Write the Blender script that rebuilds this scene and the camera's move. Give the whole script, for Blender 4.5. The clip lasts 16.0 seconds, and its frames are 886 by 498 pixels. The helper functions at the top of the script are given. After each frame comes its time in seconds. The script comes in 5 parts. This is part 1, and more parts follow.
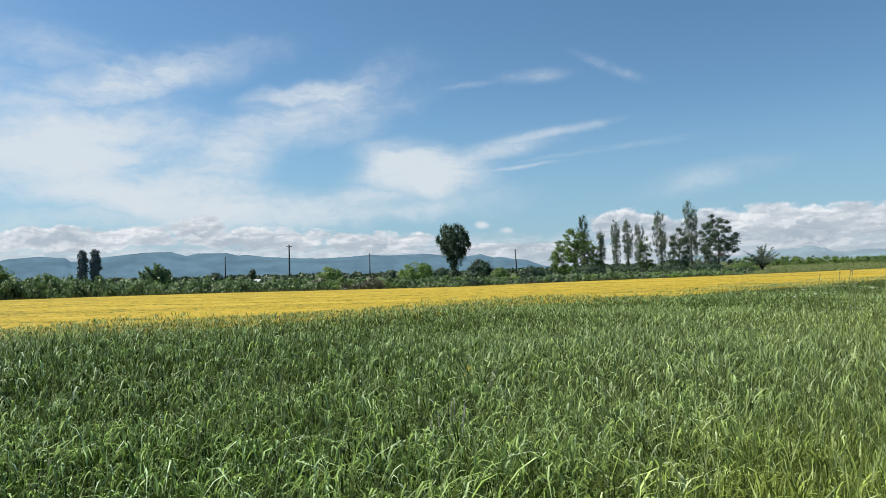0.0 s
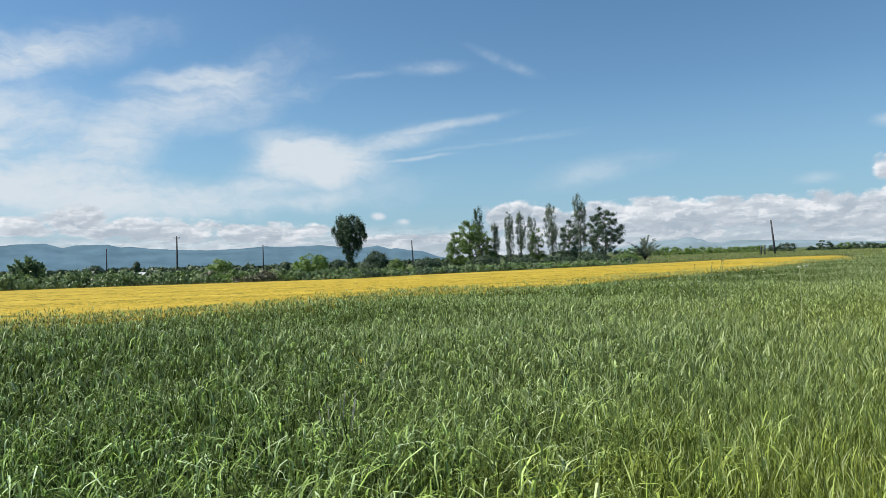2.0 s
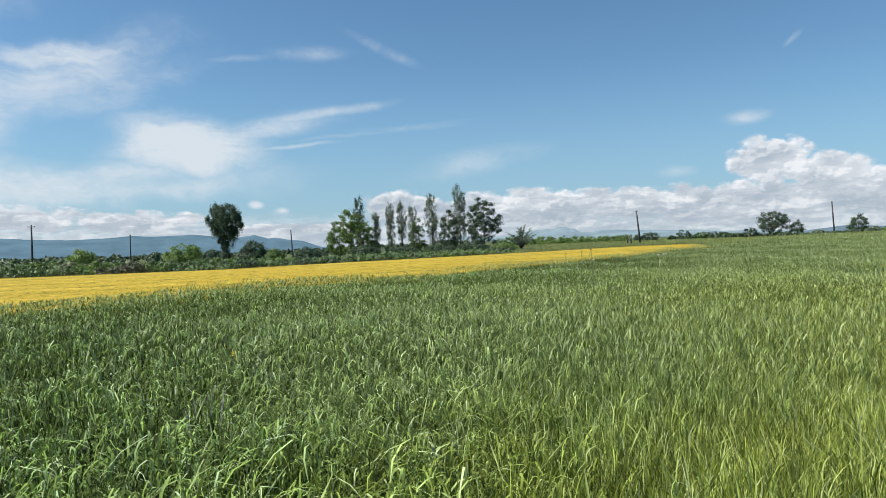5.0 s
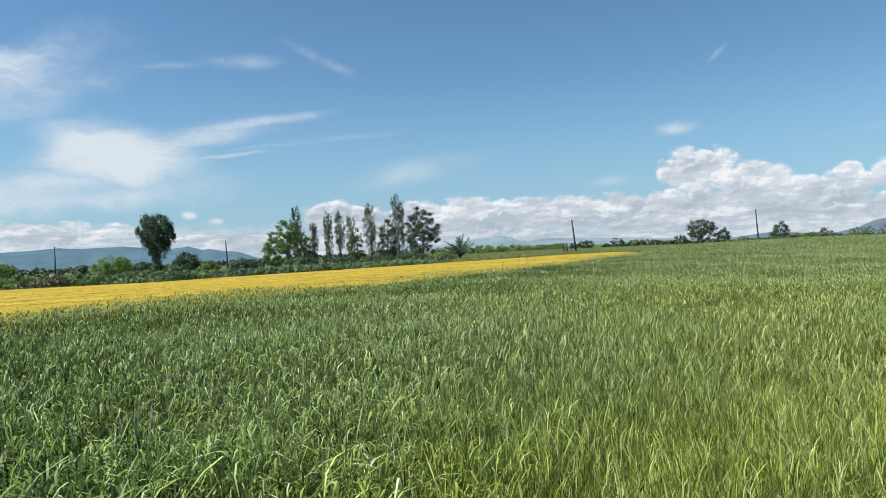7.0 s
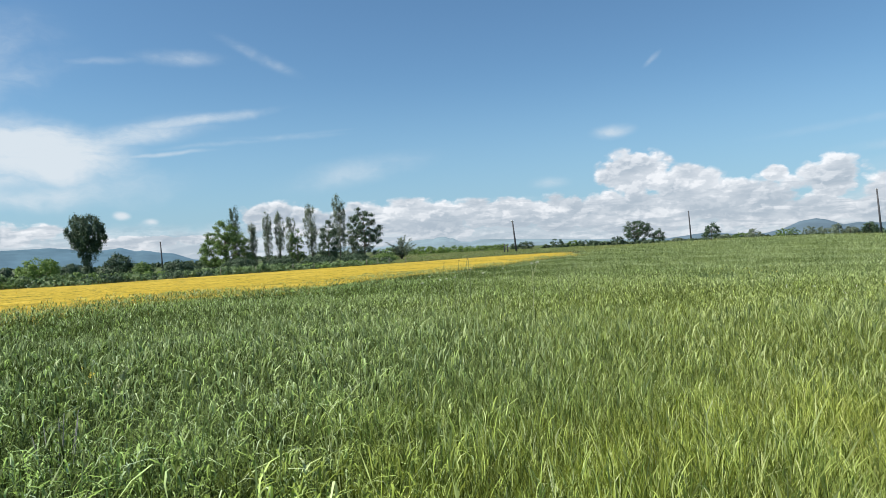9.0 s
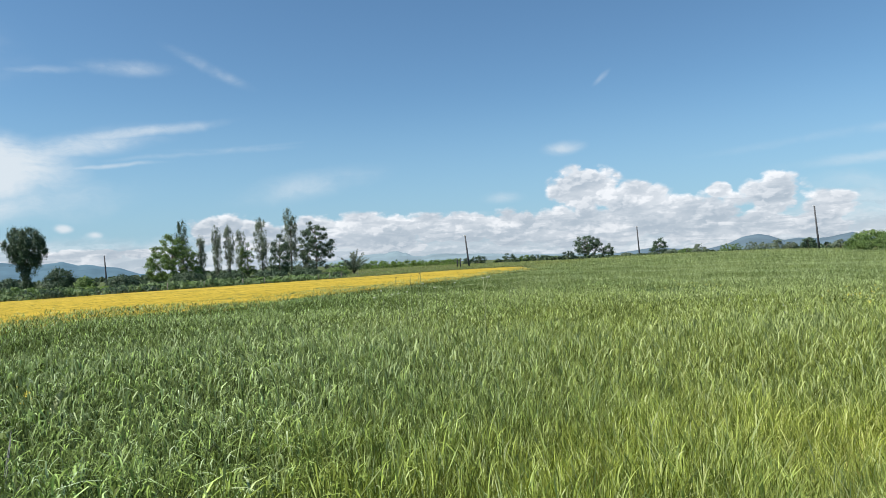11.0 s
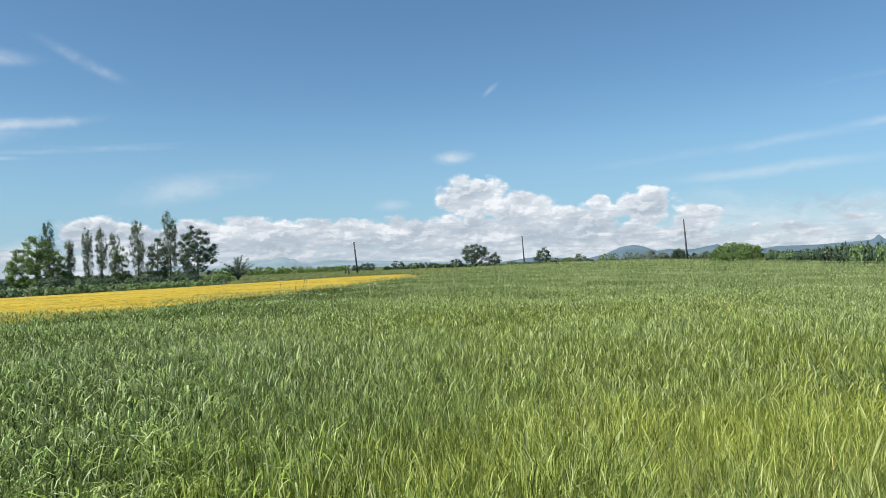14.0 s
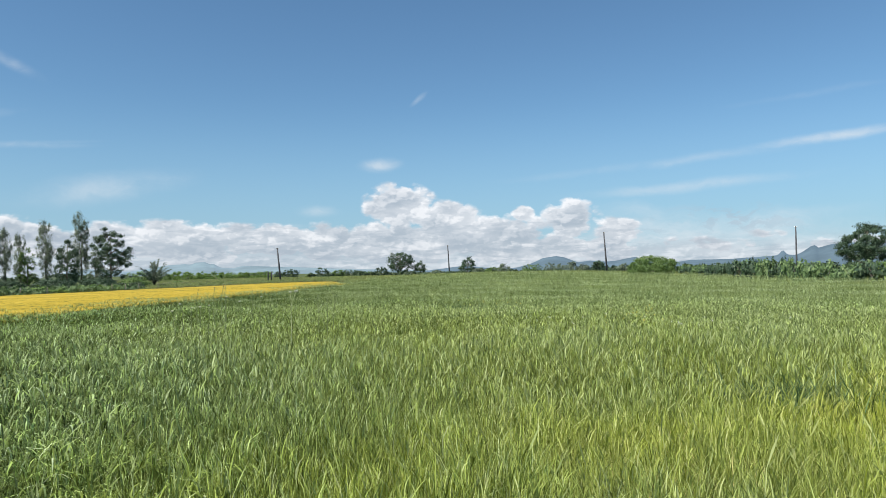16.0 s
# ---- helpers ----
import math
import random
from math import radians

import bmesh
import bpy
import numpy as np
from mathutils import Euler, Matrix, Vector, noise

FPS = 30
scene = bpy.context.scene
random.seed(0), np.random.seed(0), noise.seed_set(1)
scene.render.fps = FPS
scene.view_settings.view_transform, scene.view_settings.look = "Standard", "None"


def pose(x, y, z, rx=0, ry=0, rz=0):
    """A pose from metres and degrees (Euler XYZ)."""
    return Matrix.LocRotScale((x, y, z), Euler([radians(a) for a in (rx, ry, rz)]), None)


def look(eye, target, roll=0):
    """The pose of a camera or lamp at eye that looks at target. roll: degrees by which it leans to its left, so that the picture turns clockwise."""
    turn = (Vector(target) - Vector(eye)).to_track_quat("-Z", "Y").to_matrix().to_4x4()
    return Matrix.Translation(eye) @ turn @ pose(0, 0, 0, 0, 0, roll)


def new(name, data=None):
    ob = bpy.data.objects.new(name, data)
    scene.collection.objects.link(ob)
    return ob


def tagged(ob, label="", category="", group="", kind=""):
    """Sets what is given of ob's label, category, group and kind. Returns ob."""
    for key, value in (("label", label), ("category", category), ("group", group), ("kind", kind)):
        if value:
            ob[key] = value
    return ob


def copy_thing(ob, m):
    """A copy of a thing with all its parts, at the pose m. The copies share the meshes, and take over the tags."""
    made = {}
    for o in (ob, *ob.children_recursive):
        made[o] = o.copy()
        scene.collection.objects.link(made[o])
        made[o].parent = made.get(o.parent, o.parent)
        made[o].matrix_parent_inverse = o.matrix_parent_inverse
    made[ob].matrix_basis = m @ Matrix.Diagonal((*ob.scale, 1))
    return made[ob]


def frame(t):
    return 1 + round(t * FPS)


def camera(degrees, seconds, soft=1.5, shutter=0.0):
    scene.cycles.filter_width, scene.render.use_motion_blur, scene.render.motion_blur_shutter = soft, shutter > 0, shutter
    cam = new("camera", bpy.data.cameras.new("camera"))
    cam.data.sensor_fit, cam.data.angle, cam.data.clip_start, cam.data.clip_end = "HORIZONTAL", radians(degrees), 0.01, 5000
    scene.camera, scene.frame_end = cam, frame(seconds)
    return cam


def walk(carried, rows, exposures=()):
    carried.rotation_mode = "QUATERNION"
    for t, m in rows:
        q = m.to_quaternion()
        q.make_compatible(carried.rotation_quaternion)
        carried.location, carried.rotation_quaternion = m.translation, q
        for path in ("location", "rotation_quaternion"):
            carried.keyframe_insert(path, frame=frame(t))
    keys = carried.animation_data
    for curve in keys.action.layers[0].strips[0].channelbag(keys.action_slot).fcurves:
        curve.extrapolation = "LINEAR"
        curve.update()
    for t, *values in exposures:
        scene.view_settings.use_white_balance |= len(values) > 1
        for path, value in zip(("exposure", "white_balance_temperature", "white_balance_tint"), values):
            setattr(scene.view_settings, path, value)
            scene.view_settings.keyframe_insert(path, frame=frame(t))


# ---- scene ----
# Standpoint at the edge of a wheat field; x east of the first view, y ahead, z up.
# Bearings are degrees clockwise from +y, distances are metres from the standpoint.
EYE = 1.65
SWING = 0.28      # the camera is held out in front of a turning body

cam = camera(63.45, 16.0, soft=0.85)
ROWS = [
    (0.0, -0.0, 1.5, 1.3),
    (0.5, -2.86, 1.47, 1.43),
    (1.0, -4.42, 1.12, 1.49),
    (1.5, -5.82, 1.12, 1.57),
    (2.0, -8.23, 0.61, 1.53),
    (2.5, -9.51, 0.33, 1.49),
    (3.0, -10.74, -0.18, 1.54),
    (3.5, -12.05, -0.85, 1.56),
    (4.0, -14.18, -0.9, 1.58),
    (6.5, -21.35, 0.1, 2.02),
    (7.0, -22.56, 0.1, 2.18),
    (7.5, -23.51, 0.08, 2.24),
    (8.0, -25.01, -0.13, 2.08),
    (8.5, -26.3, -0.24, 2.31),
    (9.0, -27.2, -0.0, 2.3),
    (11.5, -32.25, 1.33, 2.06),
    (12.0, -33.61, 1.56, 1.78),
    (12.5, -35.04, 1.53, 1.75),
    (13.0, -37.1, 1.44, 1.81),
    (13.5, -38.08, 1.32, 1.67),
    (14.0, -39.86, 1.28, 1.71),
    (14.5, -41.34, 1.25, 1.56),
    (15.0, -42.9, 1.3, 1.46),
    (15.5, -44.28, 1.84, 1.07),
    (16.0, -45.8, 1.82, 0.78),
]


def held(yaw, pitch, roll):
    a = radians(-yaw)
    return (pose(SWING * math.sin(a), SWING * math.cos(a), EYE, 0, 0, yaw)
            @ pose(0, 0, 0, 90 + pitch) @ pose(0, 0, 0, 0, 0, -roll))


walk(cam, [(t, held(yaw, pitch, roll)) for t, yaw, pitch, roll in ROWS],
     exposures=[(0.0, 0.64), (4.0, 0.67), (9.0, 0.73), (13.0, 0.76), (16.0, 0.72)])

# ---------------------------------------------------------------- light
SUN_BEARING, SUN_HEIGHT = -80.0, 50.0

sun = new("sun", bpy.data.lights.new("sun", "SUN"))
sun.data.energy, sun.data.angle, sun.data.color = 4.9, radians(0.55), (1.0, 0.95, 0.87)
_b, _h = radians(SUN_BEARING), radians(SUN_HEIGHT)
sun.matrix_world = look((60 * math.sin(_b) * math.cos(_h), 60 * math.cos(_b) * math.cos(_h), 60 * math.sin(_h)), (0, 0, 0))


class Net:
    """Short names for making shader nodes."""

    def __init__(self, tree):
        self.tree = tree

    def add(self, kind, **props):
        n = self.tree.nodes.new(kind)
        for k, v in props.items():
            setattr(n, k, v)
        return n

    def link(self, value, socket):
        if isinstance(value, bpy.types.NodeSocket):
            self.tree.links.new(value, socket)
        elif value is not None:
            socket.default_value = value

    def m(self, op, a, b=None, c=None, clamp=False):
        n = self.add("ShaderNodeMath", operation=op, use_clamp=clamp)
        for v, s in zip((a, b, c), n.inputs):
            self.link(v, s)
        return n.outputs[0]

    def vm(self, op, a, b=None):
        n = self.add("ShaderNodeVectorMath", operation=op)
        self.link(a, n.inputs[0])
        self.link(b, n.inputs[1])
        return n.outputs["Value"] if op in ("LENGTH", "DOT_PRODUCT") else n.outputs[0]

    def noise(self, vec, scale, detail=4.0, rough=0.55, distort=0.0, out=0):
        n = self.add("ShaderNodeTexNoise")
        self.link(vec, n.inputs["Vector"])
        n.inputs["Scale"].default_value, n.inputs["Detail"].default_value = scale, detail
        n.inputs["Roughness"].default_value, n.inputs["Distortion"].default_value = rough, distort
        return n.outputs[out]

    def mapped(self, vec, loc=(0, 0, 0), rot=(0, 0, 0), scale=(1, 1, 1), kind="POINT"):
        n = self.add("ShaderNodeMapping", vector_type=kind)
        self.link(vec, n.inputs[0])
        n.inputs[1].default_value, n.inputs[2].default_value, n.inputs[3].default_value = loc, [radians(r) for r in rot], scale
        return n.outputs[0]

    def smooth(self, x, lo, hi, a=0.0, b=1.0):
        n = self.add("ShaderNodeMapRange", interpolation_type="SMOOTHSTEP")
        for v, s in zip((x, lo, hi, a, b), n.inputs):
            self.link(v, s)
        return n.outputs[0]

    def mix(self, f, a, b):
        n = self.add("ShaderNodeMix", data_type="RGBA")
        for v, s in ((f, n.inputs[0]), (a, n.inputs[6]), (b, n.inputs[7])):
            if isinstance(v, tuple) and len(v) == 3:
                v = (*v, 1.0)
            self.link(v, s)
        return n.outputs[2]

    def ramp(self, f, stops, interp="LINEAR"):
        n = self.add("ShaderNodeValToRGB")
        n.color_ramp.interpolation = interp
        els = n.color_ramp.elements
        while len(els) < len(stops):
            els.new(0.5)
        for e, (p, c) in zip(els, stops):
            e.position, e.color = p, (*c, 1.0)
        self.link(f, n.inputs[0])
        return n.outputs[0]


# clouds: bearing, height, half length, half depth, lean (degrees), amount
CIRRUS_WEST = [(-23.3, 14.26, 6.5, 1.39, 18, 0.8), (-9.8, 13.8, 4.2, 0.94, 9, 0.75), (-12.5, 11.18, 8.3, 1.87, 23, 0.62), (-27.9, 9.04, 8.2, 2.81, 7, 0.92), (-29.3, 11.73, 4.8, 1.6, 5, 0.6),
               (-20.9, 5.91, 10.6, 1.59, -6, 1.0), (-17.0, 8.24, 3.8, 1.9, 11, 0.7), (-1.9, 7.66, 4.2, 1.75, -4, 1.25), (-10.0, 4.77, 11.4, 1.16, 3, 0.8)]
CIRRUS_VEIL = [(66.5, 2.6, 7.5, 1.25, 0, 0.62), (64.0, 3.9, 4.5, 0.7, -6, 0.42), (71.5, 3.6, 4.0, 0.6, 5, 0.40), (-28.9, 15.55, 6.6, 1.51, 1, 0.4), (-25.4, 4.2, 9.6, 1.06, 1, 0.55), (-7.0, 11.4, 6.0, 1.3, 20, 0.42), (-17.5, 15.38, 5.1, 1.21, 19, 0.4)]
STREAKS_WEST = [(3.1, 3.4, 0.50, 0.30, 0, 0.95), (5.0, 2.96, 0.46, 0.22, -2, 0.8), (1.4, 8.79, 6.8, 0.75, 8, 0.75), (4.6, 9.35, 4.5, 0.85, 12, 0.5), (8.1, 10.31, 5.5, 0.40, 8, 0.66), (5.6, 7.72, 3.6, 0.17, 6, 0.5), (12.4, 8.85, 6.0, 0.2, 6, 0.34), (7.4, 14.88, 3.0, 0.55, 1, 0.46), (2.4, 14.36, 5.0, 0.3, 6, 0.26),
                (13.5, 15.17, 3.1, 0.45, -26, 0.4), (14.7, 9.12, 4.2, 0.25, 2, 0.32), (20.3, 6.29, 5.6, 1.0, 9, 0.4), (28.3, 3.73, 1.7, 0.24, 6, 0.3)]
STREAKS_EAST = [(74.8, 9.13, 5.2, 0.35, 4, 0.55), (64.1, 8.15, 12.2, 0.38, 4, 0.28), (64.5, 6.22, 7.7, 0.42, 3, 0.42), (40.8, 8.56, 1.4, 0.49, 5, 0.5), (36.0, 4.86, 1.5, 0.44, 0, 0.4),
                (43.9, 13.68, 0.8, 0.22, 41, 0.4), (73.5, 12.19, 5.7, 0.27, 4, 0.2), (33.0, 3.67, 2.2, 0.22, 0, 0.4)]
CUMULUS_WEST = [(-18.9, 3.38, 2.5, 1.11, 0, 1.1), (-22.8, 2.76, 2.7, 0.84, 0, 1), (-28.0, 2.57, 6.7, 1.04, 0, 1), (-30.2, 3.24, 1.2, 0.35, 0, 0.8), (-13.9, 2.47, 8.1, 1.06, -1, 1), (-5.6, 2.11, 6.7, 0.99, -1, 0.95),
                (3.9, 1.36, 4.9, 0.63, -1, 0.7), (14.5, 2.83, 3.6, 1.49, -2, 1.05), (18.6, 2.33, 4.5, 1.37, -2, 1), (25.9, 2.04, 5.5, 1.38, -3, 1), (8.3, 1.47, 2.7, 0.41, -2, 0.8)]
CUMULUS_EAST = [(42.4, 5.3, 3.0, 1.89, -1, 1.15), (46.3, 4.1, 3.5, 1.62, -9, 1), (52.2, 4.49, 1.0, 0.71, -2, 1), (49.5, 3.04, 6.7, 1.62, -1, 1), (56.0, 3.93, 2.4, 1.86, -2, 1.05), (59.2, 2.77, 3.0, 1.4, -2, 0.85), (41.4, 2.16, 11.7, 1.9, -1, 1.1),
                (32.5, 2.51, 9.5, 1.41, -1, 1.1), (24.6, 2.77, 8.0, 1.45, 0, 1), (54.0, 1.68, 11.4, 1.34, -1, 0.95), (65.7, 1.6, 5.9, 1.0, -2, 0.45), (70.2, 2.45, 1.6, 0.5, -2, 0.40), (75.5, 1.5, 5.0, 0.9, 0, 0.5)]
# the same kinds of cloud carry on round the rest of the sky
CUMULUS_BEHIND = [(100, 2.2, 16, 2.0, 0, 0.9), (135, 2.4, 18, 2.2, 0, 0.9), (170, 2.0, 16, 2.0, 0, 0.9), (-60, 2.4, 20, 1.8, 0, 0.9), (-100, 2.2, 20, 2.0, 0, 0.9), (-140, 2.2, 20, 2.0, 0, 0.9)]
CIRRUS_BEHIND = [(-55, 11, 18, 6.0, 6, 0.9), (-85, 16, 18, 5.0, -4, 0.7), (-130, 20, 16, 4.0, 8, 0.5), (150, 18, 16, 3.0, -6, 0.4)]


def make_sky():
    world = bpy.data.worlds.new("sky")
    scene.world = world
    world.use_nodes = True
    tree = world.node_tree
    tree.nodes.clear()
    n = Net(tree)
    out, bg = n.add("ShaderNodeOutputWorld"), n.add("ShaderNodeBackground")
    tree.links.new(bg.outputs[0], out.inputs[0])
    sky = n.add("ShaderNodeTexSky", sky_type="NISHITA", sun_disc=False)
    sky.sun_elevation, sky.sun_rotation = radians(SUN_HEIGHT), radians(SUN_BEARING)
    sky.altitude, sky.air_density, sky.dust_density, sky.ozone_density = 300, 1.0, 0.3, 2.0
    way = n.add("ShaderNodeTexCoord").outputs["Generated"]
    sep = n.add("ShaderNodeSeparateXYZ")
    n.link(way, sep.inputs[0])
    az = n.m("DEGREES", n.m("ARCTAN2", sep.outputs[0], sep.outputs[1]))
    el = n.m("DEGREES", n.m("ARCSINE", sep.outputs[2]))
    comb = n.add("ShaderNodeCombineXYZ")
    n.link(az, comb.inputs[0])
    n.link(el, comb.inputs[1])
    flat = comb.outputs[0]

    def masses(rows, vec, reach):
        total = None
        for a, e, ra, re, lean, amount in rows:
            v = n.mapped(vec, (a, e, 0), (0, 0, lean), (ra, re, 1), "TEXTURE")
            d = n.vm("LENGTH", v)
            g = n.m("MULTIPLY", n.smooth(d, reach, 0.0), amount)
            total = g if total is None else n.m("MAXIMUM", total, g)
        return total

    # thin high cloud, drawn out into streaks
    warp = n.vm("SCALE", n.vm("SUBTRACT", n.noise(flat, 0.14, 4, 0.6, out=1), (0.5, 0.5, 0.5)))
    tree.nodes[-1].inputs["Scale"].default_value = 4.0
    bent = n.vm("ADD", flat, warp)
    streak = n.noise(n.mapped(bent, (0, 0, 0), (0, 0, -14), (0.30, 1.5, 1)), 0.45, 8, 0.65)
    soft = n.noise(n.mapped(bent, (7, 0, 0), (0, 0, -10), (0.5, 1.0, 1)), 0.30, 6, 0.6)
    body = n.m("MULTIPLY_ADD", streak, 0.7, n.m("MULTIPLY", soft, 0.7))
    slight = n.vm("ADD", flat, n.mapped(warp, scale=(0.4, 0.22, 1)))
    gap = masses([(-9.4, 7.9, 3.4, 1.2, 12, 0.9), (-3.5, 5.2, 2.5, 0.5, 4, 0.5)], slight, 1.8)
    high = n.m("MAXIMUM", masses(CIRRUS_WEST + CIRRUS_VEIL + CIRRUS_BEHIND, bent, 2.25), masses(STREAKS_WEST + STREAKS_EAST, slight, 1.95))
    high = n.m("MULTIPLY", high, n.m("SUBTRACT", 1.0, gap))
    thin = n.m("MULTIPLY", n.smooth(n.m("MULTIPLY", high, n.m("SUBTRACT", n.m("MULTIPLY", body, 2.3), 0.55)), 0.05, 1.05), 0.92)

    # heaped cloud along the horizon: rounded heaps on heaps, lit from above
    curl = n.vm("SUBTRACT", n.noise(n.mapped(flat, (5, 2, 0), scale=(0.8, 1.2, 1)), 1.3, 5, 0.6, out=1), (0.5, 0.5, 0.5))
    grain = n.vm("ADD", n.mapped(flat, scale=(0.8, 1.3, 1)), n.mapped(curl, scale=(0.75, 0.6, 0)))

    def cell(vec, size, smoothness):
        v = n.add("ShaderNodeTexVoronoi", feature="SMOOTH_F1", voronoi_dimensions="2D")
        n.link(vec, v.inputs["Vector"])
        v.inputs["Scale"].default_value, v.inputs["Smoothness"].default_value = size, smoothness
        return v.outputs["Distance"]

    def heaps(vec):
        h = n.m("MULTIPLY_ADD", cell(vec, 0.55, 0.45), -0.85, 0.92)
        h = n.m("MULTIPLY_ADD", cell(n.vm("ADD", vec, (3.3, 1.7, 0)), 1.4, 0.4), -0.34, h)
        return n.m("MULTIPLY_ADD", cell(n.vm("ADD", vec, (7.1, 5.2, 0)), 3.4, 0.3), -0.15, h)

    heap_here = heaps(grain)
    heap_above = heaps(n.vm("ADD", grain, (-0.16, 0.34, 0)))
    low = masses(CUMULUS_WEST + CUMULUS_EAST + CUMULUS_BEHIND, n.vm("ADD", flat, n.mapped(curl, scale=(0.5, 0.22, 0))), 1.35)
    heap_raw = n.m("ADD", low, n.m("MULTIPLY", n.m("SUBTRACT", heap_here, 0.32), n.smooth(low, 0.02, 0.3, 0.0, 1.0)))
    bank = n.smooth(n.m("MULTIPLY_ADD", heap_here, 0.9, el), 3.2, 1.2, 0.0, 0.85)      # they run together low down
    heap = n.m("MAXIMUM", n.smooth(heap_raw, 0.13, 0.52), bank)
    lit = n.smooth(n.m("SUBTRACT", heap_here, heap_above), -0.08, 0.22)
    # flat grey decks that cut across the heaps, and whole heaps in the shade of others
    deck = n.noise(n.mapped(flat, (2, 9, 0), scale=(0.26, 1.5, 1)), 0.8, 7, 0.6, 0.3)
    dull = n.m("MULTIPLY", n.smooth(deck, 0.46, 0.56), n.smooth(el, 5.5, 1.5, 0.3, 1.0))
    broad = n.smooth(n.noise(n.mapped(flat, (4, 3, 0), scale=(0.5, 1.1, 1)), 0.55, 4, 0.55, 0.3), 0.36, 0.64)
    shade = n.smooth(heap_raw, 0.28, 0.85, 1.0, 0.12)
    bright = n.m("ADD", n.m("MULTIPLY", lit, 0.44), n.m("MULTIPLY_ADD", broad, 0.42, n.m("MULTIPLY", shade, 0.36)), clamp=True)
    bright = n.m("MULTIPLY", bright, n.m("MULTIPLY", n.m("SUBTRACT", 1.0, n.m("MULTIPLY", dull, 0.62)), n.smooth(el, 0.2, 3.4, 0.7, 1.0)))
    heap_colour = n.mix(bright, tuple(c * CLOUD for c in (0.43, 0.50, 0.585)), tuple(c * CLOUD for c in (0.99, 1.00, 1.03)))

    # torn grey scraps below the veil in the east
    scrap = n.noise(n.mapped(bent, (1, 6, 0), scale=(0.75, 1.5, 1)), 0.9, 6, 0.62, 0.4)
    scud = n.m("MULTIPLY", n.smooth(scrap, 0.50, 0.60), masses([(68.0, 3.5, 4.6, 1.3, -4, 0.75), (62.5, 3.2, 3.0, 0.8, 0, 0.5)], flat, 1.5))

    clear = n.vm("MULTIPLY", sky.outputs[0], SKY_TINT)
    haze = n.smooth(el, 14.0, -1.0)
    clear = n.mix(n.m("MULTIPLY", haze, 0.72), clear, tuple(c * CLOUD for c in (0.30, 0.49, 0.69)))
    with_thin = n.mix(thin, clear, tuple(c * CLOUD for c in (0.74, 0.81, 0.87)))
    with_scud = n.mix(n.m("MULTIPLY", scud, 0.6), with_thin, tuple(c * CLOUD for c in (0.44, 0.53, 0.63)))
    full = n.mix(n.m("MULTIPLY", heap, 0.92), with_scud, heap_colour)
    n.link(full, bg.inputs[0])
    bg.inputs[1].default_value = 1.0


SKY_TINT, CLOUD = (0.050, 0.066, 0.072), 0.60
make_sky()

# ---------------------------------------------------------------- materials


def material(name):
    m = bpy.data.materials.new(name)
    m.use_nodes = True
    m.node_tree.nodes.clear()
    n = Net(m.node_tree)
    out = n.add("ShaderNodeOutputMaterial")
    return m, n, out


def principled(n, colour, rough=0.7, normal=None, spec=0.3):
    p = n.add("ShaderNodeBsdfPrincipled")
    n.link(colour if isinstance(colour, bpy.types.NodeSocket) else (*colour, 1.0), p.inputs["Base Color"])
    n.link(rough, p.inputs["Roughness"])
    p.inputs["Specular IOR Level"].default_value = spec
    n.link(normal, p.inputs["Normal"])
    return p.outputs[0]


def bump(n, height, strength=0.5, distance=0.02):
    b = n.add("ShaderNodeBump")
    b.inputs["Strength"].default_value, b.inputs["Distance"].default_value = strength, distance
    n.link(height, b.inputs["Height"])
    return b.outputs[0]


def place(n):
    return n.add("ShaderNodeNewGeometry").outputs["Position"]


def leafy(name, dark, light, odd, through_light=0.3, rough=0.55, patch=0.6):
    """Foliage: every leaf its own tint, patches of tint over the crown, light shining through."""
    m, n, out = material(name)
    geo = n.add("ShaderNodeNewGeometry")
    per = geo.outputs["Random Per Island"]
    tint = n.ramp(per, [(0.0, dark), (0.5, tuple(0.4 * a + 0.6 * b for a, b in zip(dark, light))), (0.94, light), (1.0, odd)])
    big = n.noise(geo.outputs["Position"], patch, 3, 0.6)
    tint = n.mix(n.smooth(big, 0.35, 0.7, 0.0, 0.5), tint, (light[0] * 0.9, light[1] * 0.9, light[2] * 0.8))
    p = principled(n, tint, rough, spec=0.35)
    t = n.add("ShaderNodeBsdfTranslucent")
    n.link(tint, t.inputs[0])
    mix = n.add("ShaderNodeMixShader")
    mix.inputs[0].default_value = through_light
    n.link(p, mix.inputs[1])
    n.link(t.outputs[0], mix.inputs[2])
    n.link(mix.outputs[0], out.inputs[0])
    return m


